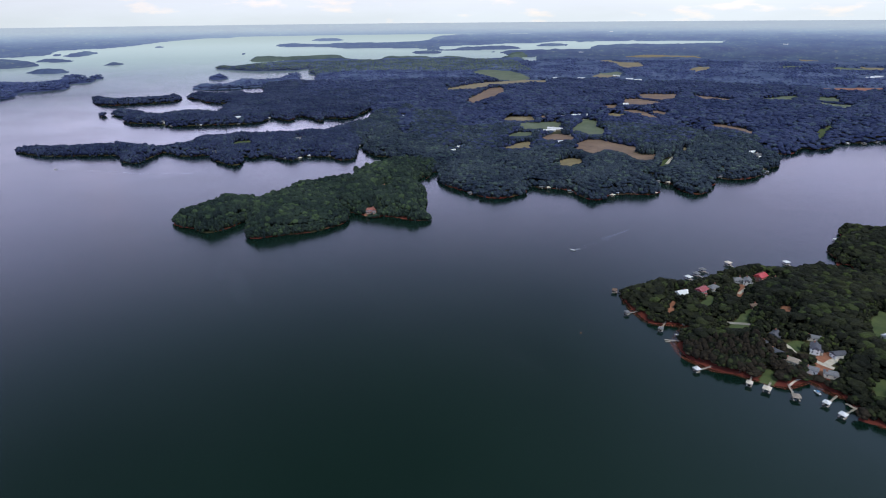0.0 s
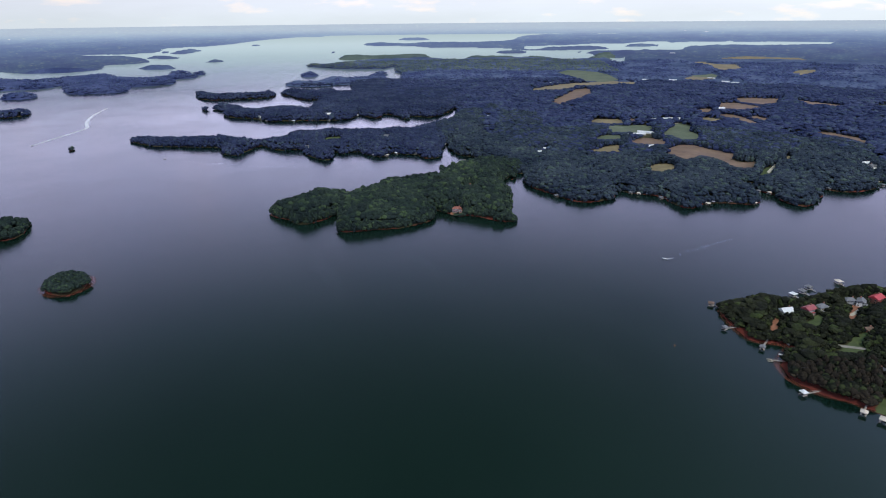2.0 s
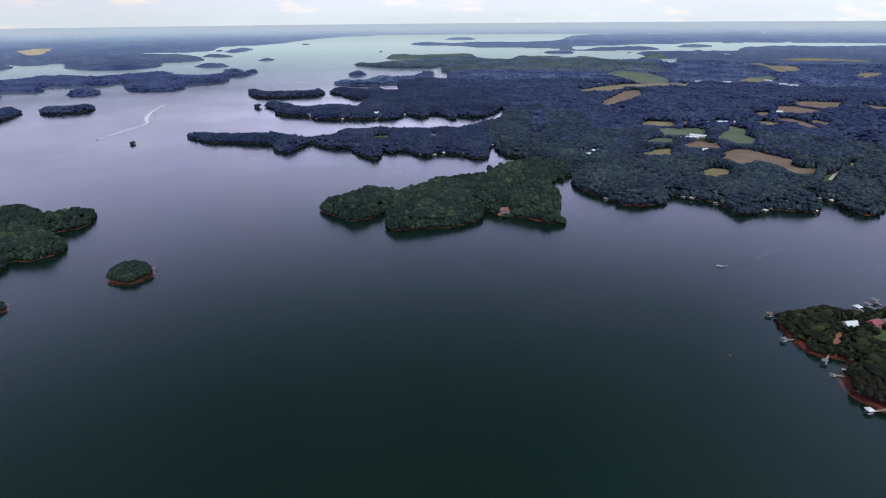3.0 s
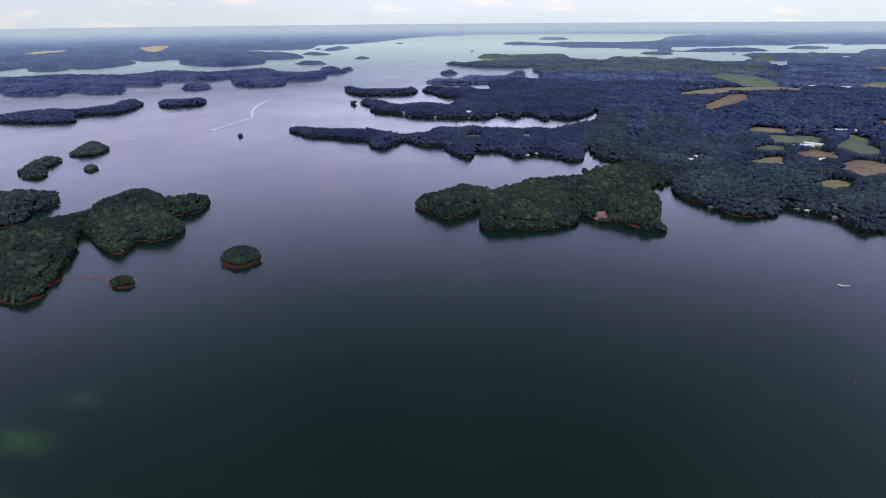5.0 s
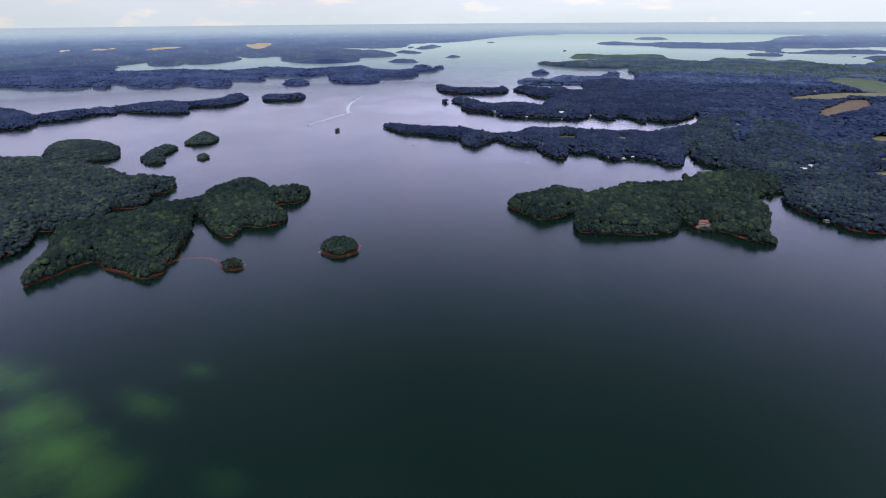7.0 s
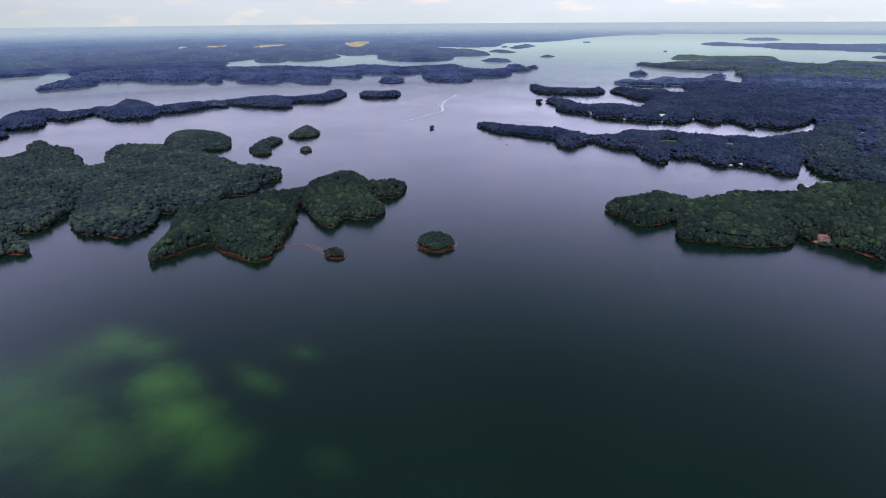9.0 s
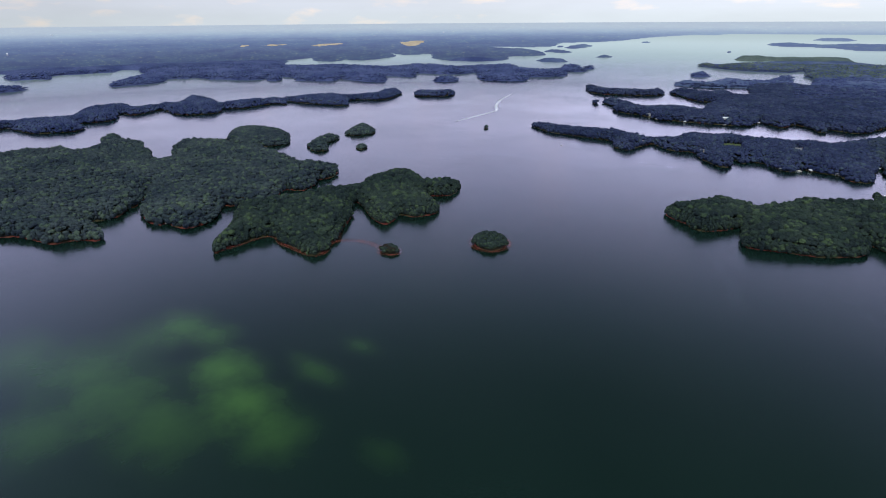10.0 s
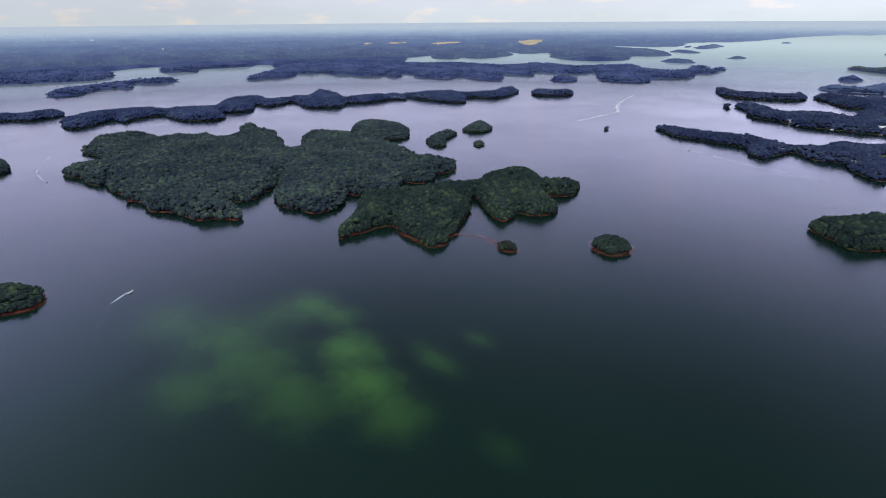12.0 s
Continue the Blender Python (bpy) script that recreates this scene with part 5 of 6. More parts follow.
BUOY = plain("orange_buoy", (0.62, 0.20, 0.05), (0.72, 0.28, 0.08), 1.0, 0.5)
CANVAS = plain("blue_canvas", (0.03, 0.13, 0.30), (0.05, 0.19, 0.38), 1.0, 0.8)
CONCRETE = plain("pale_concrete", (0.42, 0.38, 0.32), (0.56, 0.51, 0.44), 0.25, 0.9)
ASPHALT = plain("worn_road", (0.22, 0.20, 0.18), (0.32, 0.29, 0.26), 0.2, 0.95)
LAWN = plain("lawn", (0.038, 0.062, 0.018), (0.078, 0.10, 0.03), 0.06, 0.95)
CLAY = plain("bare_clay", (0.22, 0.085, 0.05), (0.32, 0.14, 0.085), 0.08, 0.95)
SOIL = plain("brown_stubble", (0.13, 0.082, 0.058), (0.21, 0.135, 0.09), 0.02, 0.95)
TAN = plain("tan_stubble", (0.16, 0.125, 0.07), (0.24, 0.19, 0.10), 0.02, 0.95)
CROP = plain("green_crop", (0.07, 0.092, 0.052), (0.115, 0.135, 0.075), 0.015, 0.95)
HAY = plain("ripe_hay", (0.40, 0.31, 0.20), (0.52, 0.42, 0.29), 0.01, 0.95)


def make_foam():
    m, n, l, b = material("foam", 0.5, 0.0, 0.3)
    b.inputs["Base Color"].default_value = (0.88, 0.90, 0.92, 1)
    t = noise_node(n, l, 0.5, 5.0, 0.7)
    r = ramp_node(n, l, t.outputs["Fac"], ((0.32, (0, 0, 0)), (0.58, (0.85, 0.85, 0.85))))
    l.new(r.outputs["Color"], b.inputs["Alpha"])
    return m


def make_ripple(name, most):
    m, n, l, b = material(name, 0.12, 0.0, 0.5)
    b.inputs["Base Color"].default_value = (0.16, 0.19, 0.23, 1)
    t = noise_node(n, l, 0.06, 5.0, 0.7)
    r = ramp_node(n, l, t.outputs["Fac"], ((0.35, (0.15 * most,) * 3), (0.7, (most,) * 3)))
    l.new(r.outputs["Color"], b.inputs["Alpha"])
    return m


def make_shallows():
    """Clay showing through thin water."""
    m, n, l, b = material("clay_shallows", 0.25, 0.0, 0.5)
    b.inputs["Base Color"].default_value = (0.19, 0.055, 0.036, 1)
    t = noise_node(n, l, 0.05, 4.0, 0.6)
    r = ramp_node(n, l, t.outputs["Fac"], ((0.32, (0.10, 0.10, 0.10)), (0.68, (0.50, 0.50, 0.50))))
    l.new(r.outputs["Color"], b.inputs["Alpha"])
    return m


FOAM, RIPPLE, FAINT, SHALLOWS = make_foam(), make_ripple("wake_ripple", 0.32), make_ripple("faint_ripple", 0.11), make_shallows()

# ---- fields, lawns and roads ----
FIELD_LOOKS = {
    "brown_field": (SOIL, "wide brown ploughed field"), "ploughed_field": (SOIL, "brown ploughed field beside a farm road"), "stubble_field": (TAN, "small tan stubble field in the woods"),
    "hay_field": (TAN, "tan hay field at the wood's edge"), "green_field": (CROP, "green crop field beside white barns"), "meadow": (CROP, "green meadow beside a farm road"),
    "dry_field": (TAN, "dry tan field"), "tan_field": (SOIL, "curved brown field among the woods"), "pasture": (CROP, "long green pasture"), "upper_pasture": (CROP, "green pasture"),
    "strip_field": (SOIL, "narrow brown field"), "lower_strip_field": (SOIL, "narrow brown field"), "long_field": (SOIL, "long brown field"), "far_brown_field": (SOIL, "long brown field with a line of trees"),
    "red_field": (CLAY, "red clay field"), "bright_meadow": (LAWN, "bright green meadow by the shore"), "garden_plots": (LAWN, "small bright green garden plots"), "far_tan_field": (TAN, "distant tan field"),
    "north_hayfield": (HAY, "bright yellow hay field"), "west_hayfield": (HAY, "yellow hay field"), "spit_lawn": (LAWN, "green lawn on the spit"), "small_meadow": (TAN, "small dry meadow"),
    "farm_meadow": (CROP, "green farm meadow dotted with trees"), "far_green_field": (CROP, "distant green field"), "far_green_strip": (CROP, "distant green strip of crops"),
    "cove_lawn": (LAWN, "grassy clearing above the cove"), "loop_lawn": (LAWN, "mown lawn inside a loop drive"), "clay_yard": (CLAY, "bare clay yard round a garage"), "clay_lot": (CLAY, "bare red clay lot"),
    "orange_yard": (CLAY, "bare orange clay yard"), "far_lawn": (LAWN, "open lawn among trees"), "corner_lawn": (LAWN, "small green lawn"), "shore_lawn": (LAWN, "grass slope above the shore"),
    "curved_strip_field": (SOIL, "thin curved brown field"), "small_strip_field": (SOIL, "small brown field"), "corner_strip_field": (SOIL, "small brown field beside a barn"), "bend_field": (TAN, "thin tan field"),
    "little_brown_field": (SOIL, "little brown field near a farm"), "wide_green_strip": (CROP, "green strip of pasture"), "tan_clearing": (TAN, "tan clearing in far woods"),
    "pale_clearing": (TAN, "pale clearing in far woods"), "green_clearing": (CROP, "green clearing in far woods"), "dry_clearing": (TAN, "dry clearing in far woods"),
    "house_yard": (CLAY, "bare clay yard before a lakeside house"), "garden_patch": (CLAY, "small bare clay patch"), "point_lawn": (LAWN, "green yard beside houses"),
    "pasture_edge": (TAN, "long tan field below a pasture"), "speck_field": (TAN, "small pale field in far woods"), "ridge_strip": (CROP, "thin green field on a far ridge"),
    "ridge_field": (CROP, "thin pale green field on a far ridge"), "orchard_strip": (TAN, "thin tan strip along a far creek"), "valley_field": (TAN, "pale field in a far valley"),
    "thin_hayfield": (HAY, "thin yellow hay field"), "small_hayfield": (HAY, "small yellow hay field"),
}
for name, poly in FIELDS.items():
    mat, label = FIELD_LOOKS[name]
    drape("field" if mat in (SOIL, TAN, CROP, HAY) else "yard", poly, mat, 0.35, label, "field")
for name, (w, line) in ROADS.items():
    strip("road", line, w, ASPHALT if name in ("cove_road", "farm_road") else CONCRETE, 0.55, "pale " + name.replace("_", " ") + " between trees", "road")

# ---- single trees on the near point ----
def tree_proto(seed, leaf):
    pine = leaf is LEAF_DRY
    base = new("tree")
    v, f = crown_shape(100 + seed, 17 if not pine else 14, False)
    me = bpy.data.meshes.new("crown")
    me.from_pydata((v * np.array([1, 1, 1.0])).tolist(), [], f.tolist())
    for q in me.polygons:
        q.use_smooth = True
    me.materials.append(leaf)
    part("crown", me, None, base)
    bm = tube(0, 0, -0.06, 0.45, 0.022, 0.012, 7)
    for k in range(3):
        a = seed + k * 2.1
        low, high = Vector((0, 0, 0.26 + 0.06 * k)), Vector((math.cos(a) * 0.2, math.sin(a) * 0.2, 0.42 + 0.07 * k))
        across = (high - low).cross(Vector((0, 0, 1))).normalized()
        vs = [bm.verts.new(low + across * 0.009), bm.verts.new(low - across * 0.009), bm.verts.new(low + Vector((0, 0, 0.016))), bm.verts.new(high)]
        for t in ((0, 1, 3), (1, 2, 3), (2, 0, 3)):
            bm.faces.new([vs[q] for q in t])
    part("trunk", bm, BARK, base)
    return tagged(base, "tall dull green pine with an open rounded crown" if pine else "full green broadleaf tree with a rounded crown", "tree", group="single trees on the near shores")


rng = np.random.RandomState(77)
protos = [tree_proto(k, leaf) for k, leaf in enumerate([LEAF_NEAR] * 3 + [LEAF_TOWN] * 3 + [LEAF_DRY] * 4)]
spots = sorted(SINGLE, key=lambda q: (q[0] > 0, q[1]))
for k, (tx, ty, tz, tt, tw) in enumerate(spots[:290]):
    pick = rng.randint(3, len(protos)) if tx > 0 else rng.randint(3)
    a, tall, wide = rng.rand() * 360, float(tt) * 1.06, float(tw) * (0.98 if pick >= 6 else 1.04)
    if k < len(protos):
        ob = protos[k]
        ob.scale = (wide, wide, tall)
        ob.matrix_basis = pose(float(tx), float(ty), float(tz), 0, 0, a) @ Matrix.Diagonal((wide, wide, tall, 1))
    else:
        ob = protos[pick]
        keep = ob.scale.copy()
        ob.scale = (wide, wide, tall)
        copy_thing(ob, pose(float(tx), float(ty), float(tz), 0, 0, a))
        ob.scale = keep
if len(spots) > 290:
    q = np.array(spots[290:])
    v, f = plant(q[:, 0], q[:, 1], q[:, 2] - 0.2 * q[:, 3], q[:, 3] * 1.2, q[:, 4], SHAPES_NEAR, np.random.RandomState(5))
    tagged(sheet("wood", v, f, LEAF_TOWN), "mixed green trees behind the near shore", "woods", kind="stuff")


# ---- docks ----
def dock(x, y, heading, roof, size=9.5, gang=6.0, covered=True, label=""):
    """A floating dock: origin at its middle on the water, its walkway towards local +y."""
    base = new("boat_dock")
    h = size / 2
    part("deck", boxes((-h, h, h * 0.45, h, 0.35, 0.6)), DECK, base)
    for sx in (-1, 1):
        part("finger", boxes((sx * h - (1.3 if sx > 0 else 0), sx * h + (0 if sx > 0 else 1.3), -h, h * 0.45, 0.35, 0.6)), DECK, base)
        part("float", boxes((sx * h - (1.2 if sx > 0 else -0.1), sx * h + (-0.1 if sx > 0 else 1.2), -h * 0.95, h * 0.95, -0.15, 0.346)), FLOAT, base, "black float under the deck")
    if covered:
        for sx in (-1, 1):
            for sy in (-0.9, 0.0, 0.9):
                part("post", tube(sx * (h - 0.25), sy * h, 0.6, 3.4, 0.09, 0.09, 6), STEEL, base)
        bm = bmesh.new()
        e, r = h + 0.5, h * 0.42
        low = [bm.verts.new(p) for p in ((-e, -e, 3.35), (e, -e, 3.35), (e, e, 3.35), (-e, e, 3.35))]
        eave = [bm.verts.new((p.co.x, p.co.y, 3.6)) for p in low]
        ridge = [bm.verts.new((0, -r, 5.1)), bm.verts.new((0, r, 5.1))]
        bm.faces.new(low[::-1])
        for k in range(4):
            bm.faces.new((low[k], low[(k + 1) % 4], eave[(k + 1) % 4], eave[k]))
        bm.faces.new((eave[0], eave[1], ridge[0]))
        bm.faces.new((eave[1], eave[2], ridge[1], ridge[0]))
        bm.faces.new((eave[2], eave[3], ridge[1]))
        bm.faces.new((eave[3], eave[0], ridge[0], ridge[1]))
        part("roof", bm, ROOFS[roof], base)
    walkway = part("gangway", boxes((-0.75, 0.75, h, h + gang, 0.62, 0.78)), DECK, base)
    for sx in (-1, 1):
        part("rail", boxes((sx * 0.72 - 0.04, sx * 0.72 + 0.04, h, h + gang, 1.6, 1.7), (sx * 0.72 - 0.04, sx * 0.72 + 0.04, h, h + 0.1, 0.78, 1.6), (sx * 0.72 - 0.04, sx * 0.72 + 0.04, h + gang - 0.1, h + gang, 0.78, 1.6)), STEEL, walkway)
    base.matrix_basis = pose(x, y, 0, 0, 0, heading)
    return tagged(base, label or "floating boat dock with a " + roof + " roof", "dock", group="docks along the near shore")


NEAR_DOCKS = [
    (199.9, 605.4, 209.8, 601.9, "brown", True, 8.0),
    (198.1, 551.1, 212.7, 557.4, "grey", True, 6.5),
    (221.9, 515.3, 231.0, 529.5, "grey", True, 6.5),
    (221.5, 495.2, 233.4, 494.3, "tan", False, 7.0),
    (228.8, 442.5, 243.7, 448.5, "white", True, 7.0),
    (265.2, 420.2, 275.5, 435.4, "beige", True, 6.5),
    (276.0, 411.8, 288.5, 426.5, "beige", True, 8.5),
    (294.6, 400.4, 298.6, 418.0, "tan", True, 8.5),
    (314.7, 391.7, 329.8, 402.3, "white", True, 7.0),
    (318.2, 376.3, 335.3, 386.4, "white", True, 7.5),
    (556.8, 760.2, 572.9, 769.0, "white", True, 8.5),
]
for x, y, ex, ey, roof, covered, size in NEAR_DOCKS:
    size *= 0.68
    away = math.hypot(ex - x, ey - y)
    dock(x, y, math.degrees(math.atan2(-(ex - x), ey - y)), roof, size, max(3.0, away - size / 2 + 2), covered)


def toward_land(x, y):
    """Heading from a place on the water to the nearest bank."""
    a = np.arange(0, 360, 15.0)
    return float(a[np.argmax(shore(x - np.sin(np.radians(a)) * 14, y + np.cos(np.radians(a)) * 14))])


far_protos = {}
for k, (x, y) in enumerate(BACK_DOCKS + FAR_DOCKS + SPIT_DOCKS):
    roof = ("white", "grey", "grey", "beige")[k % 4]
    a = toward_land(x, y)
    if roof not in far_protos:
        far_protos[roof] = tagged(dock(x, y, a, roof, 6.6, 6.0, True, "small boat dock with a pale roof beside the woods"), group="docks along the far shores")
    else:
        copy_thing(far_protos[roof], pose(x, y, 0, 0, 0, a))


# ---- houses ----
def window(parent, x, y, z, heading, w=1.3, h=1.4):
    frame_ob = part("window", boxes((-w / 2 - 0.1, w / 2 + 0.1, -0.04, 0.06, -h / 2 - 0.1, h / 2 + 0.1)), FRAME, parent)
    frame_ob.matrix_basis = pose(x, y, z, 0, 0, heading)
    part("pane", boxes((-w / 2, w / 2, -0.07, -0.045, -h / 2, -0.03), (-w / 2, w / 2, -0.07, -0.045, 0.03, h / 2)), GLASS, frame_ob)
    return frame_ob


def roof_shape(l, w, z, rise, over, hip):
    bm = bmesh.new()
    a, b = l / 2 + over, w / 2 + over
    r = a - b * 0.85 if hip else a
    low = [bm.verts.new(p) for p in ((-a, -b, z), (a, -b, z), (a, b, z), (-a, b, z))]
    eave = [bm.verts.new((p.co.x, p.co.y, z + 0.25)) for p in low]
    ridge = [bm.verts.new((-r, 0, z + rise)), bm.verts.new((r, 0, z + rise))]
    bm.faces.new(low[::-1])
    for k in range(4):
        bm.faces.new((low[k], low[(k + 1) % 4], eave[(k + 1) % 4], eave[k]))
    bm.faces.new((eave[0], eave[1], ridge[1], ridge[0]))
    bm.faces.new((eave[1], eave[2], ridge[1]))
    bm.faces.new((eave[2], eave[3], ridge[0], ridge[1]))
    bm.faces.new((eave[3], eave[0], ridge[0]))
    return bm


def house(x, y, heading, l, w, h, roof, wall, look_of):
    base = new("house")
    rise = w * 0.33
    hip = look_of in ("hip", "mansion")
    part("wall", boxes((-l / 2, l / 2, -w / 2, w / 2, -2.0, h)), WALLS[wall], base)
    top = part("roof", roof_shape(l, w, h - 0.05, rise, 0.55, hip), ROOFS[roof], base)
    if look_of != "garage":
        part("chimney", boxes((l * 0.28, l * 0.28 + 1.1, 0.6, 1.7, h, h + rise + 0.9)), WALLS["brick"], top)
    rows = [1.6] if h < 4.5 else [1.6, 4.3]
    for z in rows:
        for k in range(max(2, int(l / 4))):
            wx = -l / 2 + (k + 0.5) * l / max(2, int(l / 4))
            window(base, wx, w / 2, z, 180)
            if not (z < 2 and k in (0, 1)):
                window(base, wx, -w / 2, z, 0)
        for sx, a in ((-1, 270), (1, 90)):
            for sy in (-0.25, 0.25):
                window(base, sx * l / 2, sy * w, z, a)
    if look_of == "garage":
        for k in (-1, 1):
            part("garage_door", boxes((k * l * 0.2 - 1.4, k * l * 0.2 + 1.4, -w / 2 - 0.06, -w / 2 - 0.01, 0.0, 2.3)), FRAME, base)
    else:
        part("door", boxes((-l * 0.34, -l * 0.34 + 1.0, -w / 2 - 0.06, -w / 2 - 0.01, 0.0, 2.1)), DOOR, base)
        porch = part("porch", boxes((-l * 0.45, l * 0.1, -w / 2 - 2.4, -w / 2 - 0.05, -1.5, 0.1)), DECK, base)
        part("porch_roof", boxes((-l * 0.47, l * 0.12, -w / 2 - 2.7, -w / 2 - 0.02, 2.55, 2.72)), ROOFS[roof], base)
        for k in (-0.44, -0.17, 0.09):
            part("porch_post", tube(l * k, -w / 2 - 2.3, 0.1, 2.55, 0.09, 0.09, 6), FRAME, porch)
    if look_of in ("mansion", "gable") and l > 14:
        # a cross wing with its own roof
        wing_l, wing_w = w * 0.95, l * 0.32
        wing = part("wing", boxes((l * 0.16, l * 0.16 + wing_w, -w / 2 - wing_l * 0.4, -w / 2 - 0.01, -2.0, h * 0.98)), WALLS[wall], base)
        cross = part("wing_roof", roof_shape(wing_l, wing_w, h * 0.98 - 0.05, rise * 0.85, 0.45, False), ROOFS[roof], wing)
        cross.matrix_basis = pose(l * 0.16 + wing_w / 2, -w / 2 + wing_l * 0.1 - 0.3, 0.02, 0, 0, 90)
        window(wing, l * 0.16 + wing_w / 2, -w / 2 - wing_l * 0.4, 1.6, 0, 1.8, 1.5)
    gx, gy, gz = settle(np.array([x]), np.array([y]), np.array([land_z(x, y)]))
    base.matrix_basis = pose(float(gx[0]), float(gy[0]), float(gz[0]) + 0.5, 0, 0, heading)
    storeys = "two-storey" if h > 4.5 else "single-storey"
    return tagged(base, storeys + " " + wall + " house with a " + roof.replace("_", " ") + " roof among trees", "house")


for spec in HOMES:
    house(*spec)


def barn(x, y, heading, l, w):
    base = new("barn")
    part("wall", boxes((-l / 2, l / 2, -w / 2, w / 2, -2.0, 3.0)), WALLS["white"], base)
    part("roof", roof_shape(l, w, 2.95, 2.6, 0.5, False), ROOFS["white"], base)
    part("door", boxes((-l / 2 - 0.08, -l / 2 - 0.01, -1.8, 1.8, 0, 2.8)), STEEL, base)
    for k in range(int(l / 10)):
        fan = part("vent", tube(-l / 2 + 6 + k * 10, 0, 5.3, 6.3, 0.5, 0.5, 8), STEEL, base)
    base.matrix_basis = pose(x, y, land_z(x, y) + 0.6, 0, 0, heading)
    return tagged(base, "long low white farm shed with a metal roof", "barn", group="farm sheds")


for spec in BARNS:
    barn(*spec)
shed = barn(*FARMS[0], 12, 40, 14)
for k, (x, y) in enumerate(FARMS):
    gx, gy, gz = settle(np.array([float(x)]), np.array([float(y)]), np.array([land_z(x, y)]))
    d = math.hypot(x - MID[0], y - MID[1])
    size = math.hypot(float(gx[0]) - MID[0], float(gy[0]) - MID[1]) / d * (0.62 + d / 14000)
    shed.scale = (size, size, size)
    spot = pose(float(gx[0]), float(gy[0]), float(gz[0]) + 0.4, 0, 0, math.degrees(math.atan2(y - MID[1], x - MID[0])) + 90 + 20 * (k % 3 - 1))
    if k:
        copy_thing(shed, spot)
    else:
        first = spot @ Matrix.Diagonal((size, size, size, 1))
shed.matrix_basis = first


# ---- boats and wakes ----
def boat(x, y, heading, l=6.5, canvas=False, label=""):
    base = new("motorboat")
    w = l * 0.36
    bm = bmesh.new()
    rows = []
    for t, k, z in ((0.0, 0.92, 0.75), (0.45, 1.0, 0.8), (0.8, 0.7, 0.95), (1.0, 0.04, 1.1)):
        yy = -l / 2 + t * l
        rows.append([bm.verts.new(p) for p in ((-w / 2 * k, yy, z), (-w / 2 * k * 0.7, yy, 0.1), (0, yy, -0.2 + 0.5 * max(0, t - 0.6)), (w / 2 * k * 0.7, yy, 0.1), (w / 2 * k, yy, z))])
    for a, b in zip(rows, rows[1:]):
        for k in range(4):
            bm.faces.new((a[k], a[k + 1], b[k + 1], b[k]))
        bm.faces.new((a[4], a[0], b[0], b[4]))
    bm.faces.new(rows[0][::-1])
    hull = part("hull", bm, HULL, base)
    part("seat", boxes((-w * 0.36, w * 0.36, -l * 0.35, -l * 0.2, 0.83, 1.15)), DECK, base)
    part("windshield", boxes((-w * 0.36, w * 0.36, l * 0.10, l * 0.12, 0.84, 1.4)), GLASS, base)
    motor = part("outboard", boxes((-0.25, 0.25, -l / 2 - 0.5, -l / 2 - 0.02, 0.2, 1.2)), FLOAT, base)
    if canvas:
        top = part("canopy", boxes((-w * 0.42, w * 0.42, -l * 0.3, l * 0.12, 2.1, 2.18)), CANVAS, base)
        for sx in (-1, 1):
            for sy in (-0.28, 0.1):
                part("canopy_pole", tube(sx * w * 0.4, sy * l, 0.8, 2.1, 0.03, 0.03, 5), STEEL, top)
    base.matrix_basis = pose(x, y, 0.1, 0, 0, heading)
    return tagged(base, label or "small white motorboat under way on the lake", "boat", group="boats")


boat(179, 737, 60, 7.5)
boat(-826, 13, 42, 8.5, False, "white motorboat trailing a bright wake")
boat(-1478, -14, -75, 8.5)
boat(-1285, 1345, 188, 9.0)
boat(-842, 1231, 80, 8.0)
boat(236.3, 506.0, 70, 6.0, False, "white motorboat moored beside a dock")
boat(317.6, 408.7, 20, 6.5, True, "white motorboat with a blue canopy near the bank")
strip("wake", [(-828.5, 10), (-821, 2), (-815, -4), (-809, -11)], (0.9, 2.4, 1.8, 0.4), FOAM, 0.06, "bright foam trail behind a boat", "wake", True, "stuff")
strip("wake", [(181, 738), (187, 740.5), (191, 742)], (0.5, 1.0, 0.3), FOAM, 0.06, "short white wake behind a boat", "wake", True, "stuff")
for k in range(6):
    strip("wake", [(190 + 9 * k, 742 + 6 * k), (205 + 11 * k, 760 + 8 * k), (225 + 14 * k, 782 + 9 * k)], (0.4, 1.0, 0.4), RIPPLE, 0.05 + 0.002 * k, "curved ripple spreading from a boat", "wake", True, "stuff")
strip("wake", [(-1285, 1345), (-1299, 1447), (-1312, 1550), (-1328, 1608), (-1395, 1694), (-1477, 1834), (-1548, 2006)], (5, 16, 14, 18, 30, 26, 8), RIPPLE, 0.06, "long pale curving wake", "wake", True, "stuff")
strip("wake", [(-1285, 1345), (-1299, 1447), (-1312, 1550), (-1328, 1608), (-1395, 1694), (-1477, 1834), (-1548, 2006)], (5, 8, 7, 9, 11, 8, 3), FOAM, 0.09, "pale foam along a curving wake", "wake", True, "stuff")
strip("wake", [(-1478, -14), (-1517, -21), (-1589, -23), (-1663, -10), (-1743, 17)], (3, 8, 9, 10, 6), RIPPLE, 0.06, "pale curving wake", "wake", True, "stuff")
strip("wake", [(-1480, -14), (-1517, -21), (-1589, -23), (-1663, -10), (-1743, 17)], (0.8, 1.5, 1.3, 1.0, 0.4), FOAM, 0.09, "pale foam along a curving wake", "wake", True, "stuff")
strip("wake", [(-842, 1231), (-772, 1216), (-702, 1203), (-618, 1184), (-507, 1186)], (1, 3, 4, 4, 2), RIPPLE, 0.06, "thin dark wake line", "wake", True, "stuff")


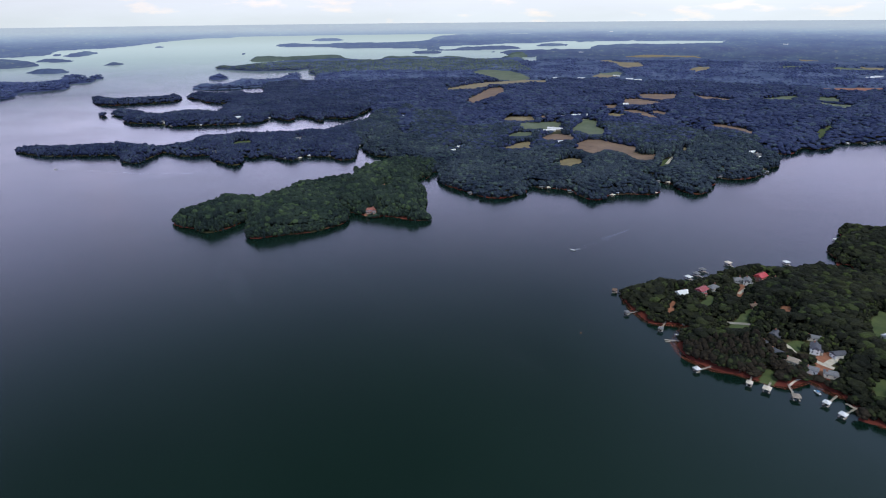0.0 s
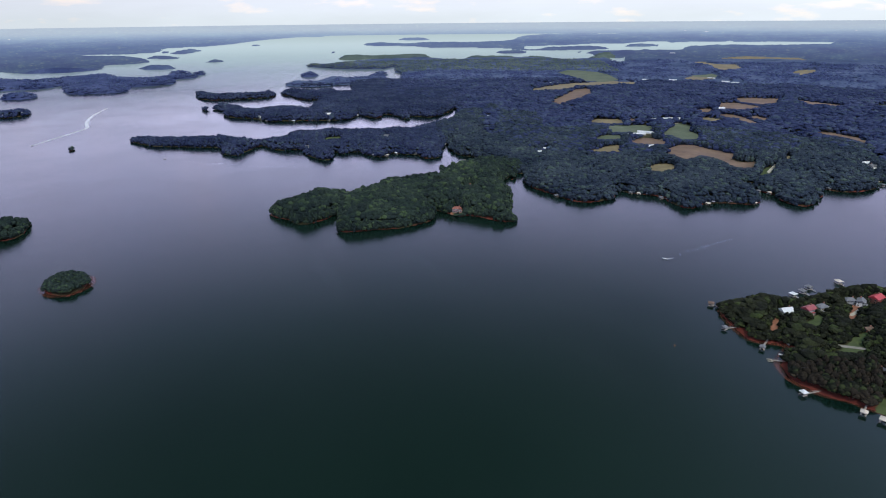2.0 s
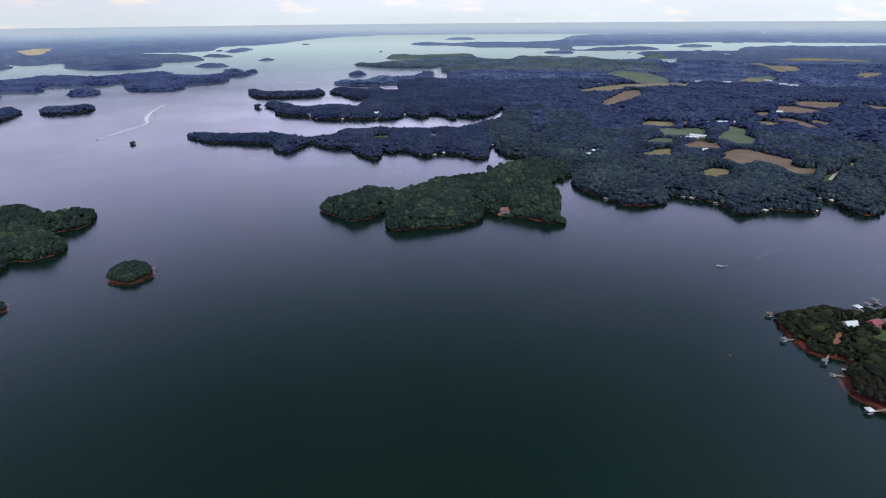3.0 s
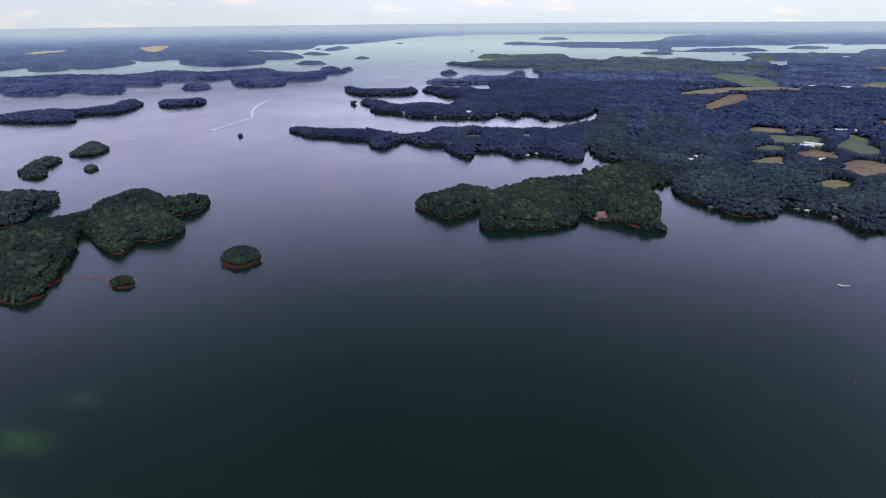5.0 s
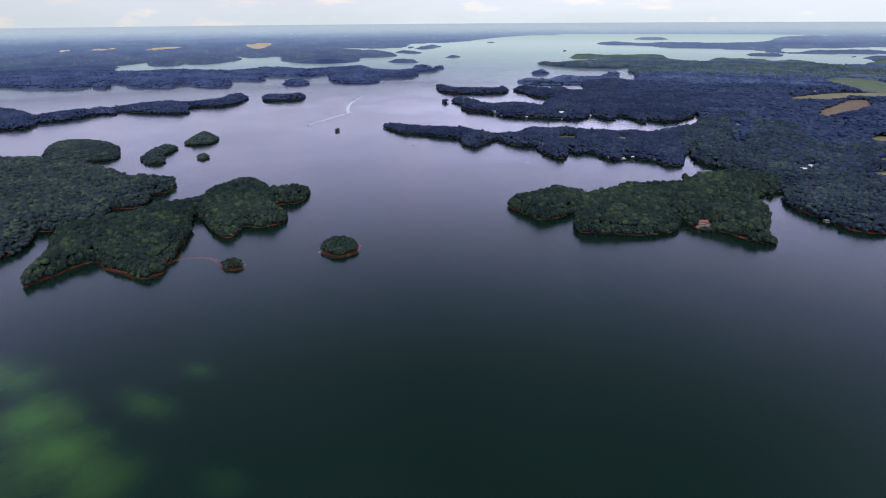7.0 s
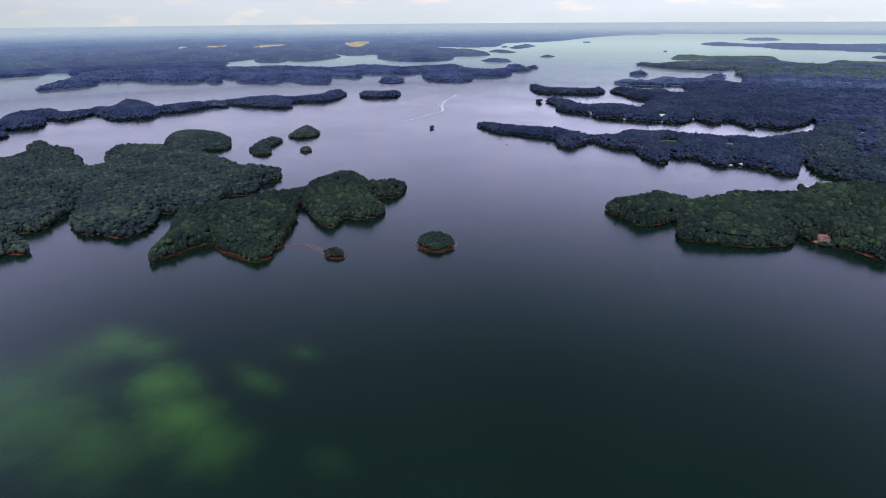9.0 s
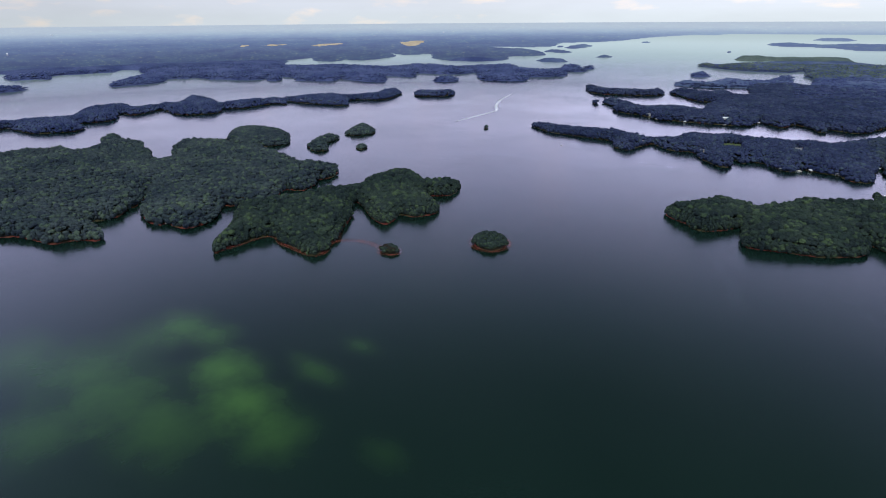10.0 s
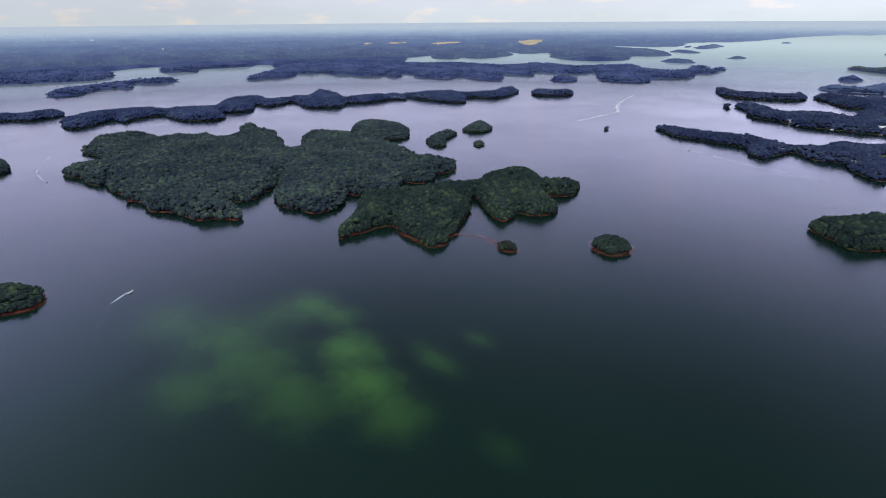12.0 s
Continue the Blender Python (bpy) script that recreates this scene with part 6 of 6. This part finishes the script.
def ripples(line, count, gap, label):
    """A train of low wave crests running beside a line."""
    p = np.array(line, float)
    t = np.linspace(0, len(p) - 1, (len(p) - 1) * 10 + 1)
    q = np.stack([np.interp(t, np.arange(len(p)), p[:, k]) for k in (0, 1)], 1)
    way = np.gradient(q, axis=0)
    way /= np.linalg.norm(way, axis=1)[:, None]
    across = np.stack([-way[:, 1], way[:, 0]], 1)
    vs, fs = [], []
    for k in range(count):
        lo, hi = 2 * (k % 3), len(q) - 3 * ((k * 2) % 4)
        mid = q[lo:hi] + across[lo:hi] * ((k - count / 2) * gap + 0.8 * wave(q[lo:hi, :1], q[lo:hi, 1:], 14, 70 + k))
        wide = 0.45 * np.sin(np.linspace(0.1, 3.04, len(mid)))[:, None] * (0.7 + 0.3 * (k % 2))
        n = sum(len(v) for v in vs)
        for e in (-1, 1):
            vs.append(np.concatenate([mid + across[lo:hi] * wide * e, np.full((len(mid), 1), 0.05)], 1))
        i = np.arange(len(mid) - 1)
        fs.append(np.stack([i, i + len(mid), i + len(mid) + 1, i + 1], 1)[:, ::-1] + n)
    return tagged(sheet("wake", np.concatenate(vs), np.concatenate(fs), FAINT), label, "wake", kind="stuff")


ripples([(-318.8, 732.7), (-288.9, 694.0), (-258.3, 653.8), (-235.8, 611.2), (-217.4, 564.2)], 7, 3.2, "fading wave crests of an old wake")
ripples([(-185.9, 731.9), (-134.5, 684.7), (-84.8, 629.8), (-39.9, 585.7)], 6, 3.4, "long faint wave crests of an old wake")
ripples([(33.5, 510.1), (58.3, 482.7), (80.6, 456.9), (97.0, 433.1)], 6, 2.6, "faint wave crests off the village point")
ripples([(-298.4, 669.0), (-265.9, 655.3), (-232.9, 608.3), (-203.9, 526.1)], 5, 3.0, "faint wave crests on open water")
ripples([(-811.9, 0.1), (-789.1, -17.4), (-774.5, -35.9), (-767.3, -65.0)], 3, 2.2, "thin wave crest spreading behind a boat")
ripples([(-807.9, 0.6), (-777.4, -19.3), (-742.9, -37.8), (-711.0, -54.4)], 4, 2.4, "thin wave crests spreading behind a boat")
boat(-1009.3, 306.0, 30, 7.5, False, "white motorboat pulled up at a clay bank")
boat(-1610.2, 714.3, 80, 8.0, True, "small motorboat with a canopy at anchor")
boat(-1587.7, 727.5, 100, 8.0, False, "small white motorboat at anchor")


def buoy(x, y):
    base = new("buoy")
    part("float", tube(0, 0, -0.3, 0.9, 0.55, 0.5, 12), BUOY, base)
    part("cap", tube(0, 0, 0.904, 1.35, 0.36, 0.06, 12), BUOY, base)
    base.matrix_basis = pose(x, y, 0)
    return tagged(base, "small orange marker buoy floating on the lake", "buoy")


buoy(139.7, 512.4)


# ---- water tower on the far land ----
def water_tower(x, y, s):
    base = new("water_tower")
    part("tank", tube(0, 0, 30, 38, 7, 6, 14), HULL, base)
    part("cap", tube(0, 0, 38, 40.5, 6, 1.2, 14), HULL, base)
    for k in range(5):
        a = k * 6.2832 / 5
        part("leg", tube(math.cos(a) * 5.5, math.sin(a) * 5.5, -6, 30, 0.8, 0.6, 6), STEEL, base)
    gx, gy, gz = settle(np.array([x]), np.array([y]), np.array([12.0]))
    base.matrix_basis = pose(float(gx[0]), float(gy[0]), float(gz[0])) @ Matrix.Diagonal((s, s, s, 1))
    base.scale = (s, s, s)
    return tagged(base, "white water tower above distant woods", "water tower")


water_tower(-6087, 1274, 0.8)


# ---- clay shallows and the bar to the islet ----
strip("shallows", [(-746, 421), (-739, 438), (-722, 452), (-701, 459), (-679, 458), (-663, 457)], (16, 12, 11, 11, 12, 14), SHALLOWS, 0.04, "faint red clay bar just under the water", "sandbar", True)
strip("shallows", SHORES["village_point"][:11], (5, 8, 9, 8, 8, 10, 13, 14, 11, 9), SHALLOWS, 0.04, "red clay shallows along the bank", "shallows", True)
strip("shallows", SHORES["village_point"][10:22], (9, 8, 8, 9, 12, 11, 9, 8), SHALLOWS, 0.045, "red clay shallows along the bank", "shallows", True)
for name in ("nearest_islet", "bar_islet", "west_islet"):
    strip("shallows", SHORES[name] + SHORES[name][:1], 13, SHALLOWS, 0.05, "red clay shallows round an islet", "shallows", True)
strip("shallows", SHORES["main_island"][:14], 9, SHALLOWS, 0.05, "red clay shallows along the bank", "shallows", True)


# ---- paths and sea wall on the near point ----
strip("boardwalk", [(332.7, 393.9), (334.8, 387.2), (336.2, 375.7)], 2.4, DECK, 0.9, "grey timber boardwalk along the clay bank", "boardwalk")
strip("path", [(298.6, 418.1), (308.7, 425.0), (319.5, 429.0), (328, 428)], 1.8, CONCRETE, 0.5, "pale footpath above the beach", "path")
strip("sea_wall", [(231, 531.5), (238, 532.0), (246, 531.4), (250.4, 524)], 1.6, CONCRETE, 0.9, "pale sea wall round the small cove", "wall")
